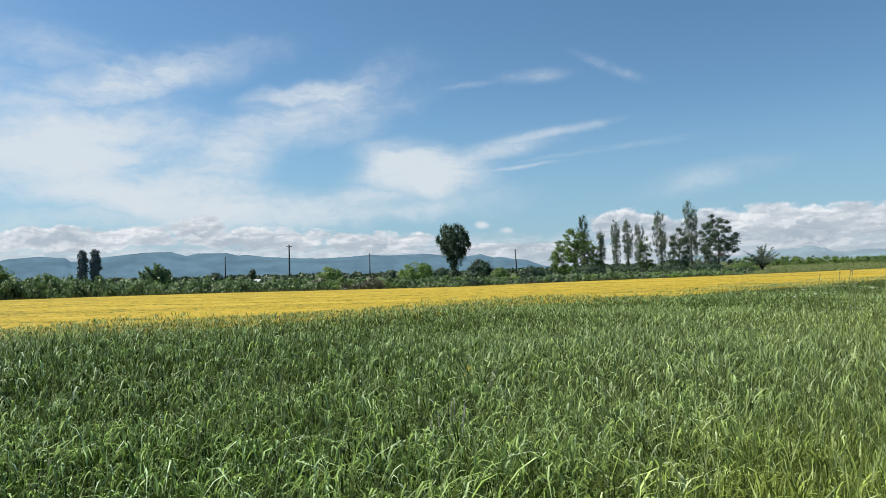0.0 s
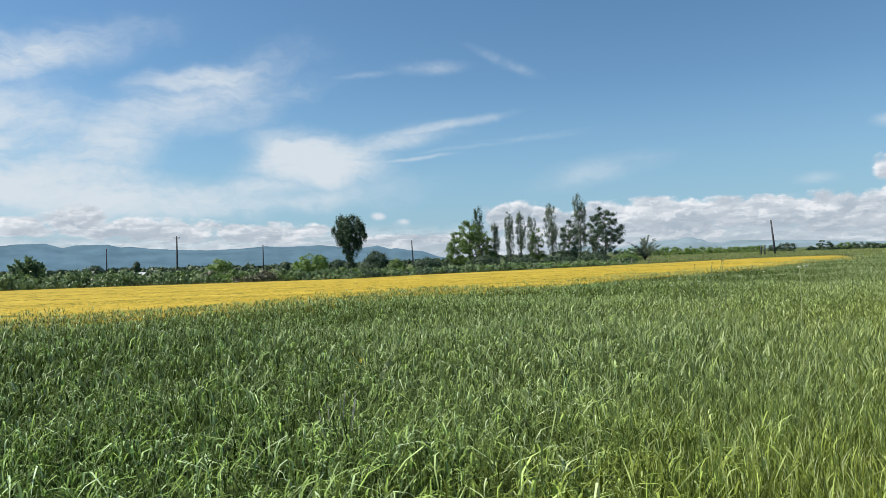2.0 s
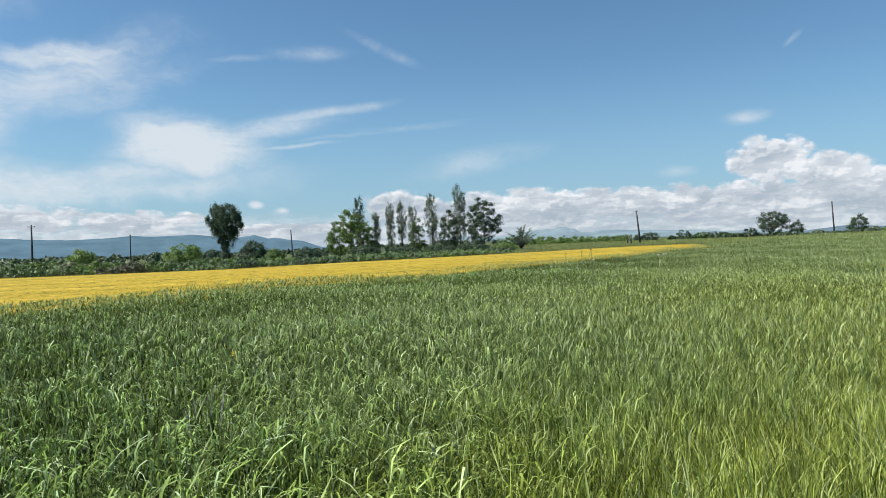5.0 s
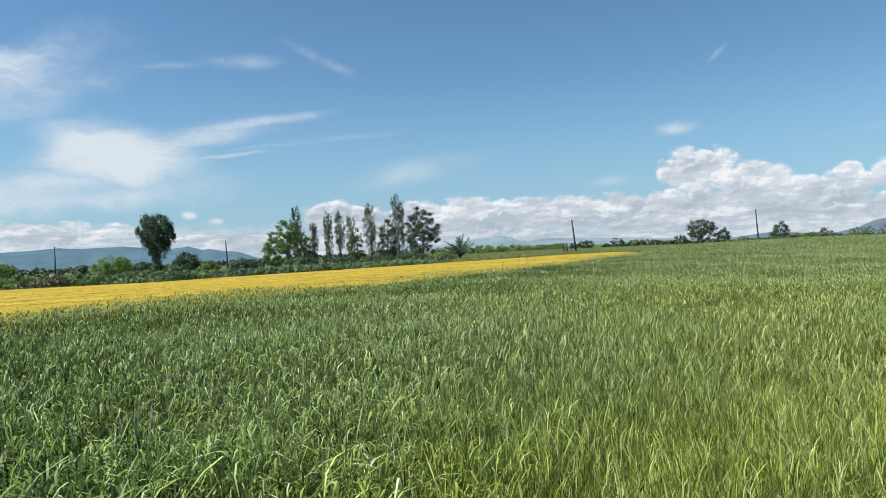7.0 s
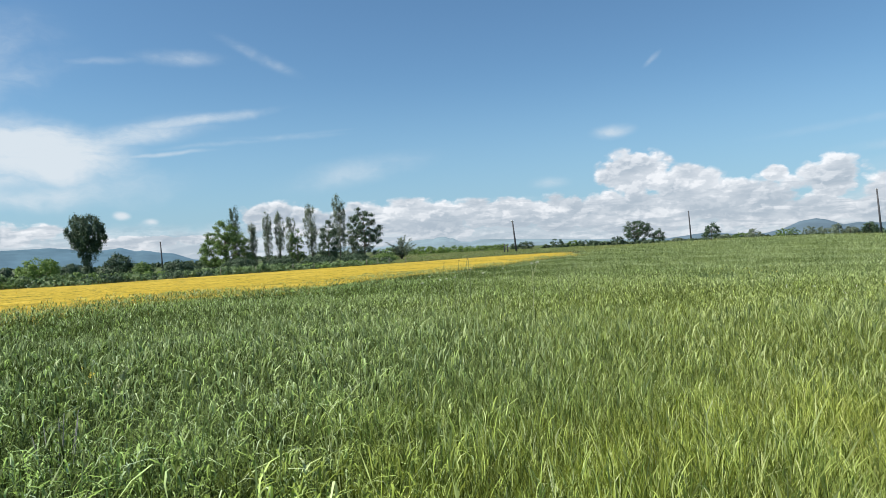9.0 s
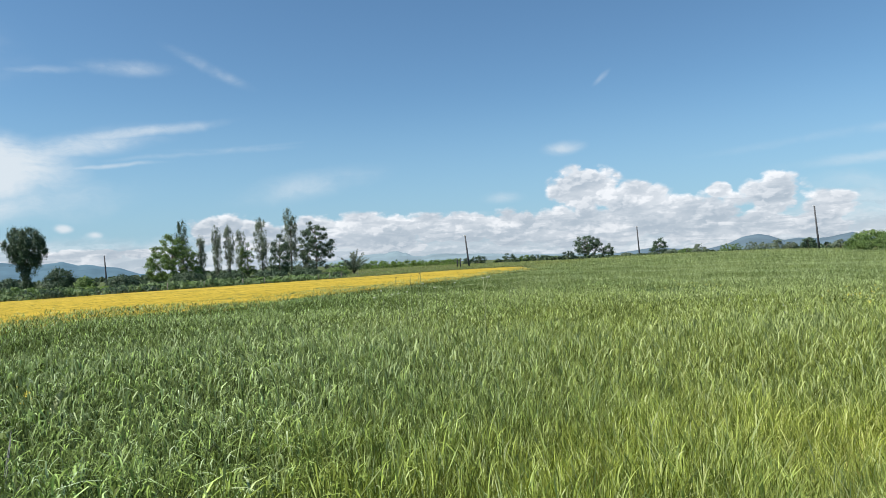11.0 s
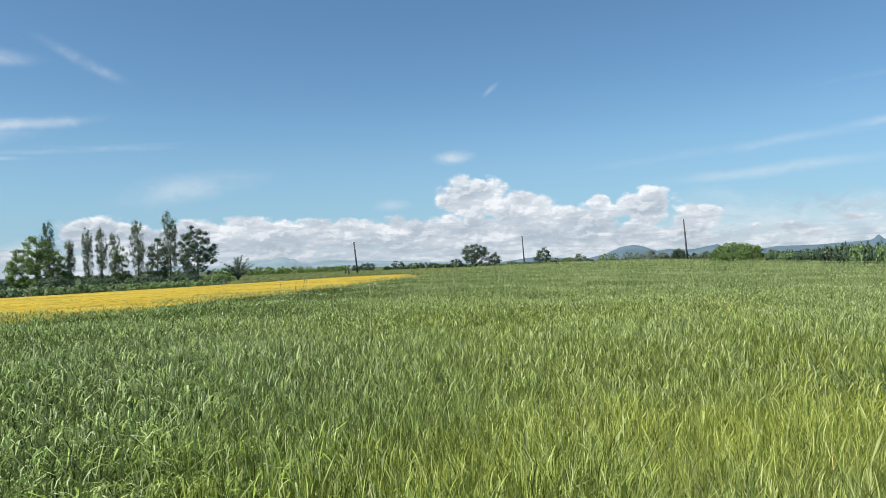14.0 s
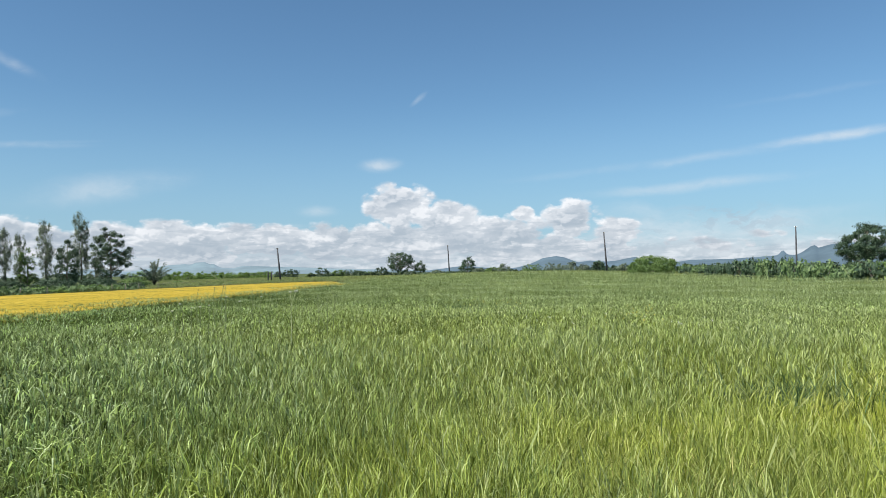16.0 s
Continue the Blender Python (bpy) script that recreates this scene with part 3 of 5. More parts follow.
# outlines of the crops: bearing and distance
WHEAT_AZ = [-62, -31.8, -16.9, -8.3, 0.6, 9.6, 18.1, 27.7, 32, 37, 40.7, 44.7, 48.5, 52, 55.4, 59.8, 63.9, 67.9, 71.7, 77.5, 100]
WHEAT_D = [20.5, 18.0, 17.8, 19.3, 21.2, 24.1, 28.8, 40.5, 49, 66, 89, 108, 118, 128, 131, 112, 96, 80, 67.5, 58.5, 46]
YELLOW_AZ = [-62, -31.8, -16.9, -8.3, 0.7, 9.6, 18.1, 25.9, 32, 35.5, 37.3, 38.6]
YELLOW_D = [60, 49.2, 48.7, 47.8, 48.3, 55, 62, 70, 80, 83, 82, 78.5]


def wheat_edge(az):
    return np.interp(az, WHEAT_AZ, WHEAT_D)


def yellow_edge(az):
    return np.interp(az, YELLOW_AZ, YELLOW_D)


def make_yellow_field():
    az = np.linspace(-60, 38.8, 420)
    share = np.linspace(0, 1, 140)
    near, far = wheat_edge(az) + 0.25, yellow_edge(az)
    far = np.maximum(far, near + 0.05)
    d = near[:, None] + (far - near)[:, None] * share[None, :]
    a = np.radians(az)[:, None]
    x, y = d * np.sin(a), d * np.cos(a)
    lift = 0.35 + (0.02 * np.sin(x * 1.9 + 0.6 * y) * np.sin(y * 1.3) + rng.normal(0, 0.012, x.shape)) * (1 - soft_step((share - 0.6) / 0.3))[None, :]
    lift *= np.clip((far - near) / 16.0, 0.1, 1.0)[:, None]
    lift[:, 0], lift[:, -1] = 0.0, 0.0
    verts = np.stack([x, y, ground_z(x, y) + lift], 2).reshape(-1, 3)
    m = len(share)
    i, j = np.meshgrid(np.arange(len(az) - 1), np.arange(m - 1), indexing="ij")
    q = (i * m + j).ravel()
    loops = np.stack([q, q + 1, q + m + 1, q + m], 1)
    crop = link_mesh("yellow_crop_mass", raw_mesh("yellow_crop_mass", verts, loops, np.full(len(q), 4), YELLOW_SHEET))
    tagged(crop, "dense golden-yellow flowering crop field in low rows", "crop field", kind="stuff")
    # flower heads that break the surface
    n = 18000
    az = rng.uniform(-45, 38, n)
    near, far = wheat_edge(az) + 0.2, yellow_edge(az)
    d = near + (far - near) * rng.uniform(0, 1, n) ** 1.3
    x, y = d * np.sin(np.radians(az)), d * np.cos(np.radians(az))
    pts = np.stack([x, y, ground_z(x, y) + rng.normal(0.355, 0.016, n) * np.clip((far - near) / 16.0, 0.1, 1.0)], 1)
    # the crop is drilled in rows that follow the field's long side
    across = -0.588 * x + 0.809 * y + 0.25 * np.sin(0.2 * x)
    pts = pts[(np.sin(across * 3.4) > -0.25) | (rng.uniform(0, 1, n) < 0.35)]
    me = leaf_mesh("yellow_flower_heads", pts, 0.036, YELLOW, rng)
    tagged(link_mesh("yellow_flower_heads", me), "small golden-yellow flower heads above the crop", "flowers", kind="stuff")


make_yellow_field()


# ---------------------------------------------------------------- wheat


def blades(x, y, h, width, lean, steps, widths, droop, r, start=0.0):
    """Arching tapered blades as vertex and loop arrays; the last step is a point."""
    n = len(x)
    phi, face = r.uniform(0, 2 * math.pi, n), r.uniform(0, math.pi, n)
    z0 = ground_z(x, y)
    if lean > 0.5:                      # a leaf bends across its width
        face = phi + math.pi / 2 + r.normal(0, 0.35, n)
    rows = []
    side = np.stack([np.cos(face), np.sin(face), np.zeros(n)], 1)
    bend = r.uniform(0.25, 1.0, n) * lean
    sag = (r.uniform(0.35, 1.0, n) if droop > 0.8 else r.uniform(0.0, 1.0, n) ** 2) * droop
    sway = r.normal(0, 0.45, n)                       # and twists to one side
    for k, (s, w) in enumerate(zip(steps, widths)):
        reach = bend * h * s ** 2
        drift = sway * h * s * (s - 0.45)
        up = start + h * (s - sag * s ** 3)
        p = np.stack([x + np.cos(phi) * reach - np.sin(phi) * drift, y + np.sin(phi) * reach + np.cos(phi) * drift, z0 + up], 1)
        if k == len(steps) - 1:
            rows.append(p[:, None])
        else:
            o = side * (width * w * 0.5)[:, None]
            rows.append(np.stack([p - o, p + o], 1))
    verts = np.concatenate(rows, 1)
    m = verts.shape[1]
    face_list = [(2 * k, 2 * k + 1, 2 * k + 3, 2 * k + 2) for k in range(len(steps) - 2)]
    tip = (m - 3, m - 2, m - 1)
    base = (np.arange(n) * m)[:, None]
    loops = np.concatenate([base + np.array([i for f in face_list for i in f] + list(tip))[None, :]], 1)
    sizes = np.tile(np.array([4] * len(face_list) + [3]), n)
    return verts.reshape(-1, 3), loops.ravel(), sizes


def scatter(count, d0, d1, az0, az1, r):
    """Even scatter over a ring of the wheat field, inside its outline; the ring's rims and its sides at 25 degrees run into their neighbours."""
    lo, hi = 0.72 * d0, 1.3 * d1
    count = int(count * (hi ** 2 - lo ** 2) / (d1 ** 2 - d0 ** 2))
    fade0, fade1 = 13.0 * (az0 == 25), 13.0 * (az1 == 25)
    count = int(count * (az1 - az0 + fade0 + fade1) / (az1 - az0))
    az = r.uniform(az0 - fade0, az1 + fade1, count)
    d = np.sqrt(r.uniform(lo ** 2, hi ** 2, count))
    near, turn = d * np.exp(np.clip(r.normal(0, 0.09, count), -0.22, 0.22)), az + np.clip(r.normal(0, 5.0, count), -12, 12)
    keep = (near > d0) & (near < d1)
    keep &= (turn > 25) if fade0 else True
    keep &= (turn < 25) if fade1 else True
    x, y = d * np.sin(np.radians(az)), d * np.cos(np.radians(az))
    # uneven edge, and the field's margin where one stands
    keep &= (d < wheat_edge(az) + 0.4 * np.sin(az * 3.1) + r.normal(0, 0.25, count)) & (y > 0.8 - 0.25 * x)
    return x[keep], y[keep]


def lattice(x, y, cell, seed):
    """Smooth uneven field between -1 and 1, with bumps about one cell across."""
    table = np.random.default_rng(seed).uniform(-1, 1, (64, 64))
    u, v = x / cell, y / cell
    i, j = np.floor(u).astype(int), np.floor(v).astype(int)
    fu, fv = soft_step(u - i), soft_step(v - j)
    a, b = table[i % 64, j % 64], table[(i + 1) % 64, j % 64]
    c, d = table[i % 64, (j + 1) % 64], table[(i + 1) % 64, (j + 1) % 64]
    return (a * (1 - fu) + b * fu) * (1 - fv) + (c * (1 - fu) + d * fu) * fv


def sward_height(x, y, r):
    swell = 0.05 * np.sin(x * 0.7 + 1.3 * np.sin(y * 0.4)) + 0.04 * np.sin(y * 0.9 + x * 0.3) + 0.03 * np.sin(2.3 * x - 1.7 * y)
    rough = 1.0 - 0.72 * soft_step((np.hypot(x, y) - 5.0) / 9.0)      # the stand evens out away from the field's edge
    return 0.655 + swell + rough * (0.08 * lattice(x, y, 0.16, 3) + 0.06 * lattice(x, y, 0.45, 4))


def make_wheat():
    r = np.random.default_rng(5)
    chunks = []

    def sow(count, ring, bearings, height, spread, width, lean, steps, widths, droop, start=None, kind=None):
        x, y = scatter(count, *ring, *bearings, r)
        h = np.clip(sward_height(x, y, r) * height + r.normal(0, spread, len(x)), 0.12, 1.0)
        w = width * r.uniform(0.6, 1.4, len(x))
        low = 0.0 if start is None else (sward_height(x, y, r) - 0.6) + r.uniform(*start, len(x))
        v, l, s = blades(x, y, h, w, lean, steps, widths, droop, r, low)
        chunks.append((v, l, s, kind if kind is not None else 1 if start else 0))

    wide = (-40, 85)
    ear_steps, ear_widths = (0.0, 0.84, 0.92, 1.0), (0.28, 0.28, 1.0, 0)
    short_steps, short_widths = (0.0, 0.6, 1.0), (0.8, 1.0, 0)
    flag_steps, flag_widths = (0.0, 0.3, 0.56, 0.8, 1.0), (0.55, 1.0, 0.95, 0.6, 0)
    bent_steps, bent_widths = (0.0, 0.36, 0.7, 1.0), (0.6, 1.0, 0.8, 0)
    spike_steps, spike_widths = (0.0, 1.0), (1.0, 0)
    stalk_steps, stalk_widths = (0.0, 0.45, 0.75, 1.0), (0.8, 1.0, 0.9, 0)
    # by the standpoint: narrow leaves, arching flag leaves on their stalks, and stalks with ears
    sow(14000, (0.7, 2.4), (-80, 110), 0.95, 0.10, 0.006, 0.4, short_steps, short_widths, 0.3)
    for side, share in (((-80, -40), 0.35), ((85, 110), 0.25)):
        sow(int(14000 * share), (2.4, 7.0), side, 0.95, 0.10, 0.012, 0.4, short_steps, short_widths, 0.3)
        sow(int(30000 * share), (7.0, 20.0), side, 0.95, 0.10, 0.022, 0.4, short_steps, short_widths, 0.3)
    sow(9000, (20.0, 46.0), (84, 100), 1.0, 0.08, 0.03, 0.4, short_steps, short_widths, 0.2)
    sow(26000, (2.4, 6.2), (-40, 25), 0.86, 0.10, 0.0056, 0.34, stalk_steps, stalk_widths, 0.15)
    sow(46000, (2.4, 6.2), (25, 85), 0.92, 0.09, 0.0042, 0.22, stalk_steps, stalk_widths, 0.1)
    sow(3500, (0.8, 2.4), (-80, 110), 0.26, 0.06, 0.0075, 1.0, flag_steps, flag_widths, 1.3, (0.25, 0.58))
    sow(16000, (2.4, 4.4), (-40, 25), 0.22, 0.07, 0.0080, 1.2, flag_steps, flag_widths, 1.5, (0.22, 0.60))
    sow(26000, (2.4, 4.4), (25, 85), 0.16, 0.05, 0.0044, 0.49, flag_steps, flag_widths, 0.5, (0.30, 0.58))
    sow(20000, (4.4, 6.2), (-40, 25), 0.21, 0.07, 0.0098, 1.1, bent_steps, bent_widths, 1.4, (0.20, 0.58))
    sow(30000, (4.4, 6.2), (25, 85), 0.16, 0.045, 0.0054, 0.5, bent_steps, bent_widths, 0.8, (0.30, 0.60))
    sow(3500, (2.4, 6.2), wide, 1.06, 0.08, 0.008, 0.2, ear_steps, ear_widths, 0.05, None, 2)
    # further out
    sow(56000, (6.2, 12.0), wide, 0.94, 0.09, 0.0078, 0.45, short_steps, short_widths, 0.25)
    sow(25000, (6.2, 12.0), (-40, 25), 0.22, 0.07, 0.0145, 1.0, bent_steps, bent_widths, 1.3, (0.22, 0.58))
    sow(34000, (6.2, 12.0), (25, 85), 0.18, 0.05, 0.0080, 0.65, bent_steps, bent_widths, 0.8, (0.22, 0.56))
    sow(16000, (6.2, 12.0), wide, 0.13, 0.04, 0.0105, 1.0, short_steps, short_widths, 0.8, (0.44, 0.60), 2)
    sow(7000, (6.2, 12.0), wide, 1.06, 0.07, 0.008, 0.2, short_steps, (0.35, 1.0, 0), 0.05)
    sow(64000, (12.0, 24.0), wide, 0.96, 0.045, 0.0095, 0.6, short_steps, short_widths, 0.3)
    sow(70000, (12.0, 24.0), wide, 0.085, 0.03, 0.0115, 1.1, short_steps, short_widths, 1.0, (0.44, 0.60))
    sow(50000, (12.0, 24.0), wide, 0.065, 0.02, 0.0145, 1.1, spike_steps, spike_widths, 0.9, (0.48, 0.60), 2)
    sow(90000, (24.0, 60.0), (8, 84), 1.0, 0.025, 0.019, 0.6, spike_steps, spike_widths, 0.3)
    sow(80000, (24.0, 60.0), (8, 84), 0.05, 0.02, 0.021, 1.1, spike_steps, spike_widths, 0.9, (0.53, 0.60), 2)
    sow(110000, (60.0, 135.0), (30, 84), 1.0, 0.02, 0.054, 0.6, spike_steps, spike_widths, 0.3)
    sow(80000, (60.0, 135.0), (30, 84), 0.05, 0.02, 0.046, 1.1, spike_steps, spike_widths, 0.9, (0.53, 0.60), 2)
    verts, loops, sizes, off = [], [], [], 0
    kinds = []
    for v, l, s, k in chunks:
        kinds.append(np.full(len(s), k, np.int32))
        verts.append(v)
        loops.append(l + off)
        sizes.append(s)
        off += len(v)
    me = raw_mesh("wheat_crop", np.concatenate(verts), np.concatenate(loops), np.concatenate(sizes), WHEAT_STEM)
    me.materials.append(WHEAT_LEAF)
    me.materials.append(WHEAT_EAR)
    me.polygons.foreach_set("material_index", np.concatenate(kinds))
    tagged(link_mesh("wheat_crop", me), "knee-high green wheat sward with arching blades and young ears", "wheat", kind="stuff")


make_wheat()


def blade_patch(name, az, d, spread, count, height, width, mat, label, category, seed):
    r = np.random.default_rng(seed)
    mid = spot(az, d)
    x, y = r.normal(mid.x, spread, count), r.normal(mid.y, spread, count)
    h = np.clip(r.normal(height, 0.1, count), 0.2, 1.1)
    v, l, s = blades(x, y, h, width * r.uniform(0.6, 1.4, count), 0.5, (0.0, 0.5, 0.82, 1.0), (0.8, 1.0, 0.7, 0), 0.5, r)
    tagged(link_mesh(name, raw_mesh(name, v, l, s, mat)), label, category, kind="stuff")


blade_patch("dark_weed_patch", 71.3, 7.2, 0.36, 1300, 0.60, 0.009, WEED_LEAF, "patch of dark blue-green weeds among the wheat", "weeds", 61)
blade_patch("dark_weed_patch", 5.0, 6.2, 0.3, 700, 0.60, 0.008, WEED_LEAF, "patch of lush dark green blades among the wheat", "weeds", 62)
for k, (az, d) in enumerate(((-21.1, 5.1), (-18.6, 4.7), (-8.6, 4.6), (-6.8, 5.2), (1.7, 5.0), (0.4, 5.3), (9.5, 4.4))):
    blade_patch("dark_stalks", az, d, 0.10, 26, 0.66, 0.006, DARK_STALK, "a few dark bare stalks standing in the wheat", "weeds", 80 + k)
for k, (az, d) in enumerate(((61.9, 4.1), (64.0, 4.35), (62.7, 4.6), (66.2, 4.1), (59.6, 4.0), (63.2, 3.7), (65.0, 3.6), (75.8, 5.1))):
    blade_patch("straw_tuft", az, d, 0.15, 60, 0.64, 0.0046, STRAW, "tuft of dry straw-yellow grass among the wheat", "grass", 95 + k)
blade_patch("dark_weed_patch", 48.0, 21, 0.8, 900, 0.66, 0.014, WEED_LEAF, "dark tufts standing in the wheat", "weeds", 63)


def verge_grass():
    """Pale rough grass along the far side of the wheat and behind the yellow crop."""
    r = np.random.default_rng(64)
    n = 9000
    az = r.uniform(38.5, 84, n)
    d = wheat_edge(az) + r.uniform(0.2, 3.5, n)
    x, y = d * np.sin(np.radians(az)), d * np.cos(np.radians(az))
    v, l, s = blades(x, y, r.normal(0.68, 0.12, n), 0.05 * r.uniform(0.6, 1.4, n), 0.3, (0.0, 0.6, 1.0), (0.8, 1.0, 0), 0.2, r)
    tagged(link_mesh("verge_grass", raw_mesh("verge_grass", v, l, s, VERGE)), "pale rough grass along the field edge", "grass", kind="stuff")
    n = 9000
    az = r.uniform(-50, 38, n)
    d = yellow_edge(az) + r.uniform(0.0, 2.2, n)
    x, y = d * np.sin(np.radians(az)), d * np.cos(np.radians(az))
    v, l, s = blades(x, y, np.clip(r.normal(0.42, 0.12, n), 0.1, 1), 0.035 * r.uniform(0.6, 1.4, n), 0.3, (0.0, 0.6, 1.0), (0.8, 1.0, 0), 0.2, r)
    tagged(link_mesh("margin_grass", raw_mesh("margin_grass", v, l, s, MARGIN)), "dry brownish grass margin behind the yellow crop", "grass", kind="stuff")
    n = 26000
    az = r.uniform(20, 42, n)
    d = yellow_edge(az) + 2 + (186 - yellow_edge(az)) * r.uniform(0, 1, n) ** 1.2
    x, y = d * np.sin(np.radians(az)), d * np.cos(np.radians(az))
    patchy = 0.5 + 0.5 * np.sin(0.09 * x + 2.2 * np.sin(0.05 * y)) * np.sin(0.11 * y)
    h = np.clip(0.06 + 0.10 * patchy + r.normal(0, 0.03, n), 0.04, 0.4)
    v, l, s = blades(x, y, h, 0.09 * r.uniform(0.6, 1.4, n), 0.35, (0.0, 0.6, 1.0), (0.8, 1.0, 0), 0.2, r)
    tagged(link_mesh("meadow_grass", raw_mesh("meadow_grass", v, l, s, MEADOW)), "rough green meadow grass beyond the yellow crop", "grass", kind="stuff")


verge_grass()

# ---------------------------------------------------------------- hills on the horizon


def ridge(name, d, pairs, mat, label, depth=500.0, rough=0.08):
    """A wooded ridge: its skyline runs through pairs of bearing and height angle; its foot lies on the plain."""
    az = np.arange(pairs[0][0], pairs[-1][0] + 1e-6, 0.12)
    el = np.interp(az, [p[0] for p in pairs], [p[1] for p in pairs])
    el = el + np.array([rough * (noise.noise((a * 1.1, d, 0)) + 0.6 * noise.noise((a * 3.3, d, 5)) + 0.35 * noise.noise((a * 9.0, d, 9))) for a in az])
    verts = []
    for share, lift in ((0.0, -0.02), (0.45, 0.45), (0.8, 0.82), (1.0, 1.0), (1.35, 0.2)):
        dd = d + depth * share
        top = dd * np.tan(np.radians(el)) * (d + depth) / dd
        x, y = dd * np.sin(np.radians(az)), dd * np.cos(np.radians(az))
        verts.append(np.stack([x, y, np.maximum(EYE + top, -30) * lift - (34.0 if share == 0 else 0)], 1))
    verts = np.concatenate(verts)
    n = len(az)
    loops = [(i * n + j, i * n + j + 1, (i + 1) * n + j + 1, (i + 1) * n + j) for i in range(4) for j in range(n - 1)]
    me = raw_mesh(name, verts, np.array(loops), np.full(len(loops), 4), mat)
    me.polygons.foreach_set("use_smooth", [True] * len(me.polygons))
    tagged(link_mesh(name, me), label, "hills", kind="structure")


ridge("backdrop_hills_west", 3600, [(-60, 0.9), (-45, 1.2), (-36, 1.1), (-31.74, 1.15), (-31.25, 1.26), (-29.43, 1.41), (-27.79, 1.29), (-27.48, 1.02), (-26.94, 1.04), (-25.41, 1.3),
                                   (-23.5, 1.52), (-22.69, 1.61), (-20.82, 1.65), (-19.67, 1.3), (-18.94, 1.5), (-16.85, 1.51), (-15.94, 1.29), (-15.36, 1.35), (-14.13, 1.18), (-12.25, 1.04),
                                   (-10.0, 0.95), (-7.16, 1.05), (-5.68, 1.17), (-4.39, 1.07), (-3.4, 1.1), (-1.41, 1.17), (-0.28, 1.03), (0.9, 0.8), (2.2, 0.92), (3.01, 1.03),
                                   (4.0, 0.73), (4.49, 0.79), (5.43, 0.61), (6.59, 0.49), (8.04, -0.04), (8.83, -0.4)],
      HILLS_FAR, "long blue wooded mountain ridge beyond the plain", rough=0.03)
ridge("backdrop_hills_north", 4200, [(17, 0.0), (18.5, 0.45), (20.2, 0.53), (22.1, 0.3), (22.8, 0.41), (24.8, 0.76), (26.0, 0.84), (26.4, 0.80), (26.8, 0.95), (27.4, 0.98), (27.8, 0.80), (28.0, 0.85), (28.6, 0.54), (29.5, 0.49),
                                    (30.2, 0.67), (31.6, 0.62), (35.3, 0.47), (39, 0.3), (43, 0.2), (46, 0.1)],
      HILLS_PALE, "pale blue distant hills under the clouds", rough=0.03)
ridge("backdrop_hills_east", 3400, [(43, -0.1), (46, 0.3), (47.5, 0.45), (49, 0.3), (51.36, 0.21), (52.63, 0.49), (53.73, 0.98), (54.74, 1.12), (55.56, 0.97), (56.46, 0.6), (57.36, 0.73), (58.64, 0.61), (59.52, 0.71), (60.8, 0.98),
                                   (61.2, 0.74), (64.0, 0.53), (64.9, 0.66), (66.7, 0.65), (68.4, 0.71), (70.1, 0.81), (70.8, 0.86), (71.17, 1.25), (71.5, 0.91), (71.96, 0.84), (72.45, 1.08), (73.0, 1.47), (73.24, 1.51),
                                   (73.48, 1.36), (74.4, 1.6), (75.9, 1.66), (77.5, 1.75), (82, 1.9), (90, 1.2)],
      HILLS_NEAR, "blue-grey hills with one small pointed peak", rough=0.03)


def far_woods():
    """Belts of trees and scrub that close the plain, too far off to tell one from the next."""
    r = np.random.default_rng(55)
    pts = []
    for az0, az1, d0, d1, tall, n in ((-50, 23, 0, 0, 0.75, 420), (-62, 24, 95, 190, 1.6, 110), (-62, 22, 260, 420, 2.8, 240), (-62, 20, 500, 900, 3.8, 320), (35, 62, 160, 192, 0.9, 80), (60, 92, 330, 700, 4.6, 130), (47, 60, 330, 600, 3.4, 24)):
        for _ in range(n):
            az = r.uniform(az0, az1)
            d = r.uniform(d0, d1) if d0 else float(yellow_edge(az)) + r.uniform(6, 26)
            h, w = tall * r.uniform(0.5, 1.15), tall * r.uniform(0.7, 1.8)
            at = np.array(spot(az, d))
            k = 40
            way = r.normal(size=(k, 3))
            way /= np.linalg.norm(way, axis=1)[:, None]
            p = way * (w * 0.75, w * 0.75, h * 0.5) * r.uniform(0.55, 0.85, (k, 1)) + (0, 0, h * 0.5)
            pts.append(np.concatenate([p + at, way + (0, 0, 0.3)], 1))
    edge = [p for p in pts if np.hypot(p[0, 0], p[0, 1]) < 92]
    near = [p for p in pts if 92 <= np.hypot(p[0, 0], p[0, 1]) < 230]
    mid = [p for p in pts if 230 <= np.hypot(p[0, 0], p[0, 1]) < 450]
    far = [p for p in pts if np.hypot(p[0, 0], p[0, 1]) >= 450]
    for name, group, leaf, label in (("bramble_belt", edge, 0.34, "low tangled brambles behind the field hedge"), ("scrub_belt", near, 0.75, "belt of dark green scrub behind the field hedge"), ("tree_belt", mid, 1.3, "dark belt of small trees across the plain"),
                                     ("far_woods", far, 2.8, "distant dark woods at the foot of the hills")):
        tagged(link_mesh(name, leaf_mesh(name, np.concatenate(group)[:, :3], leaf, LEAF_WOODS, r, 0.0, np.concatenate(group)[:, 3:])), label, "woods", kind="stuff")


far_woods()

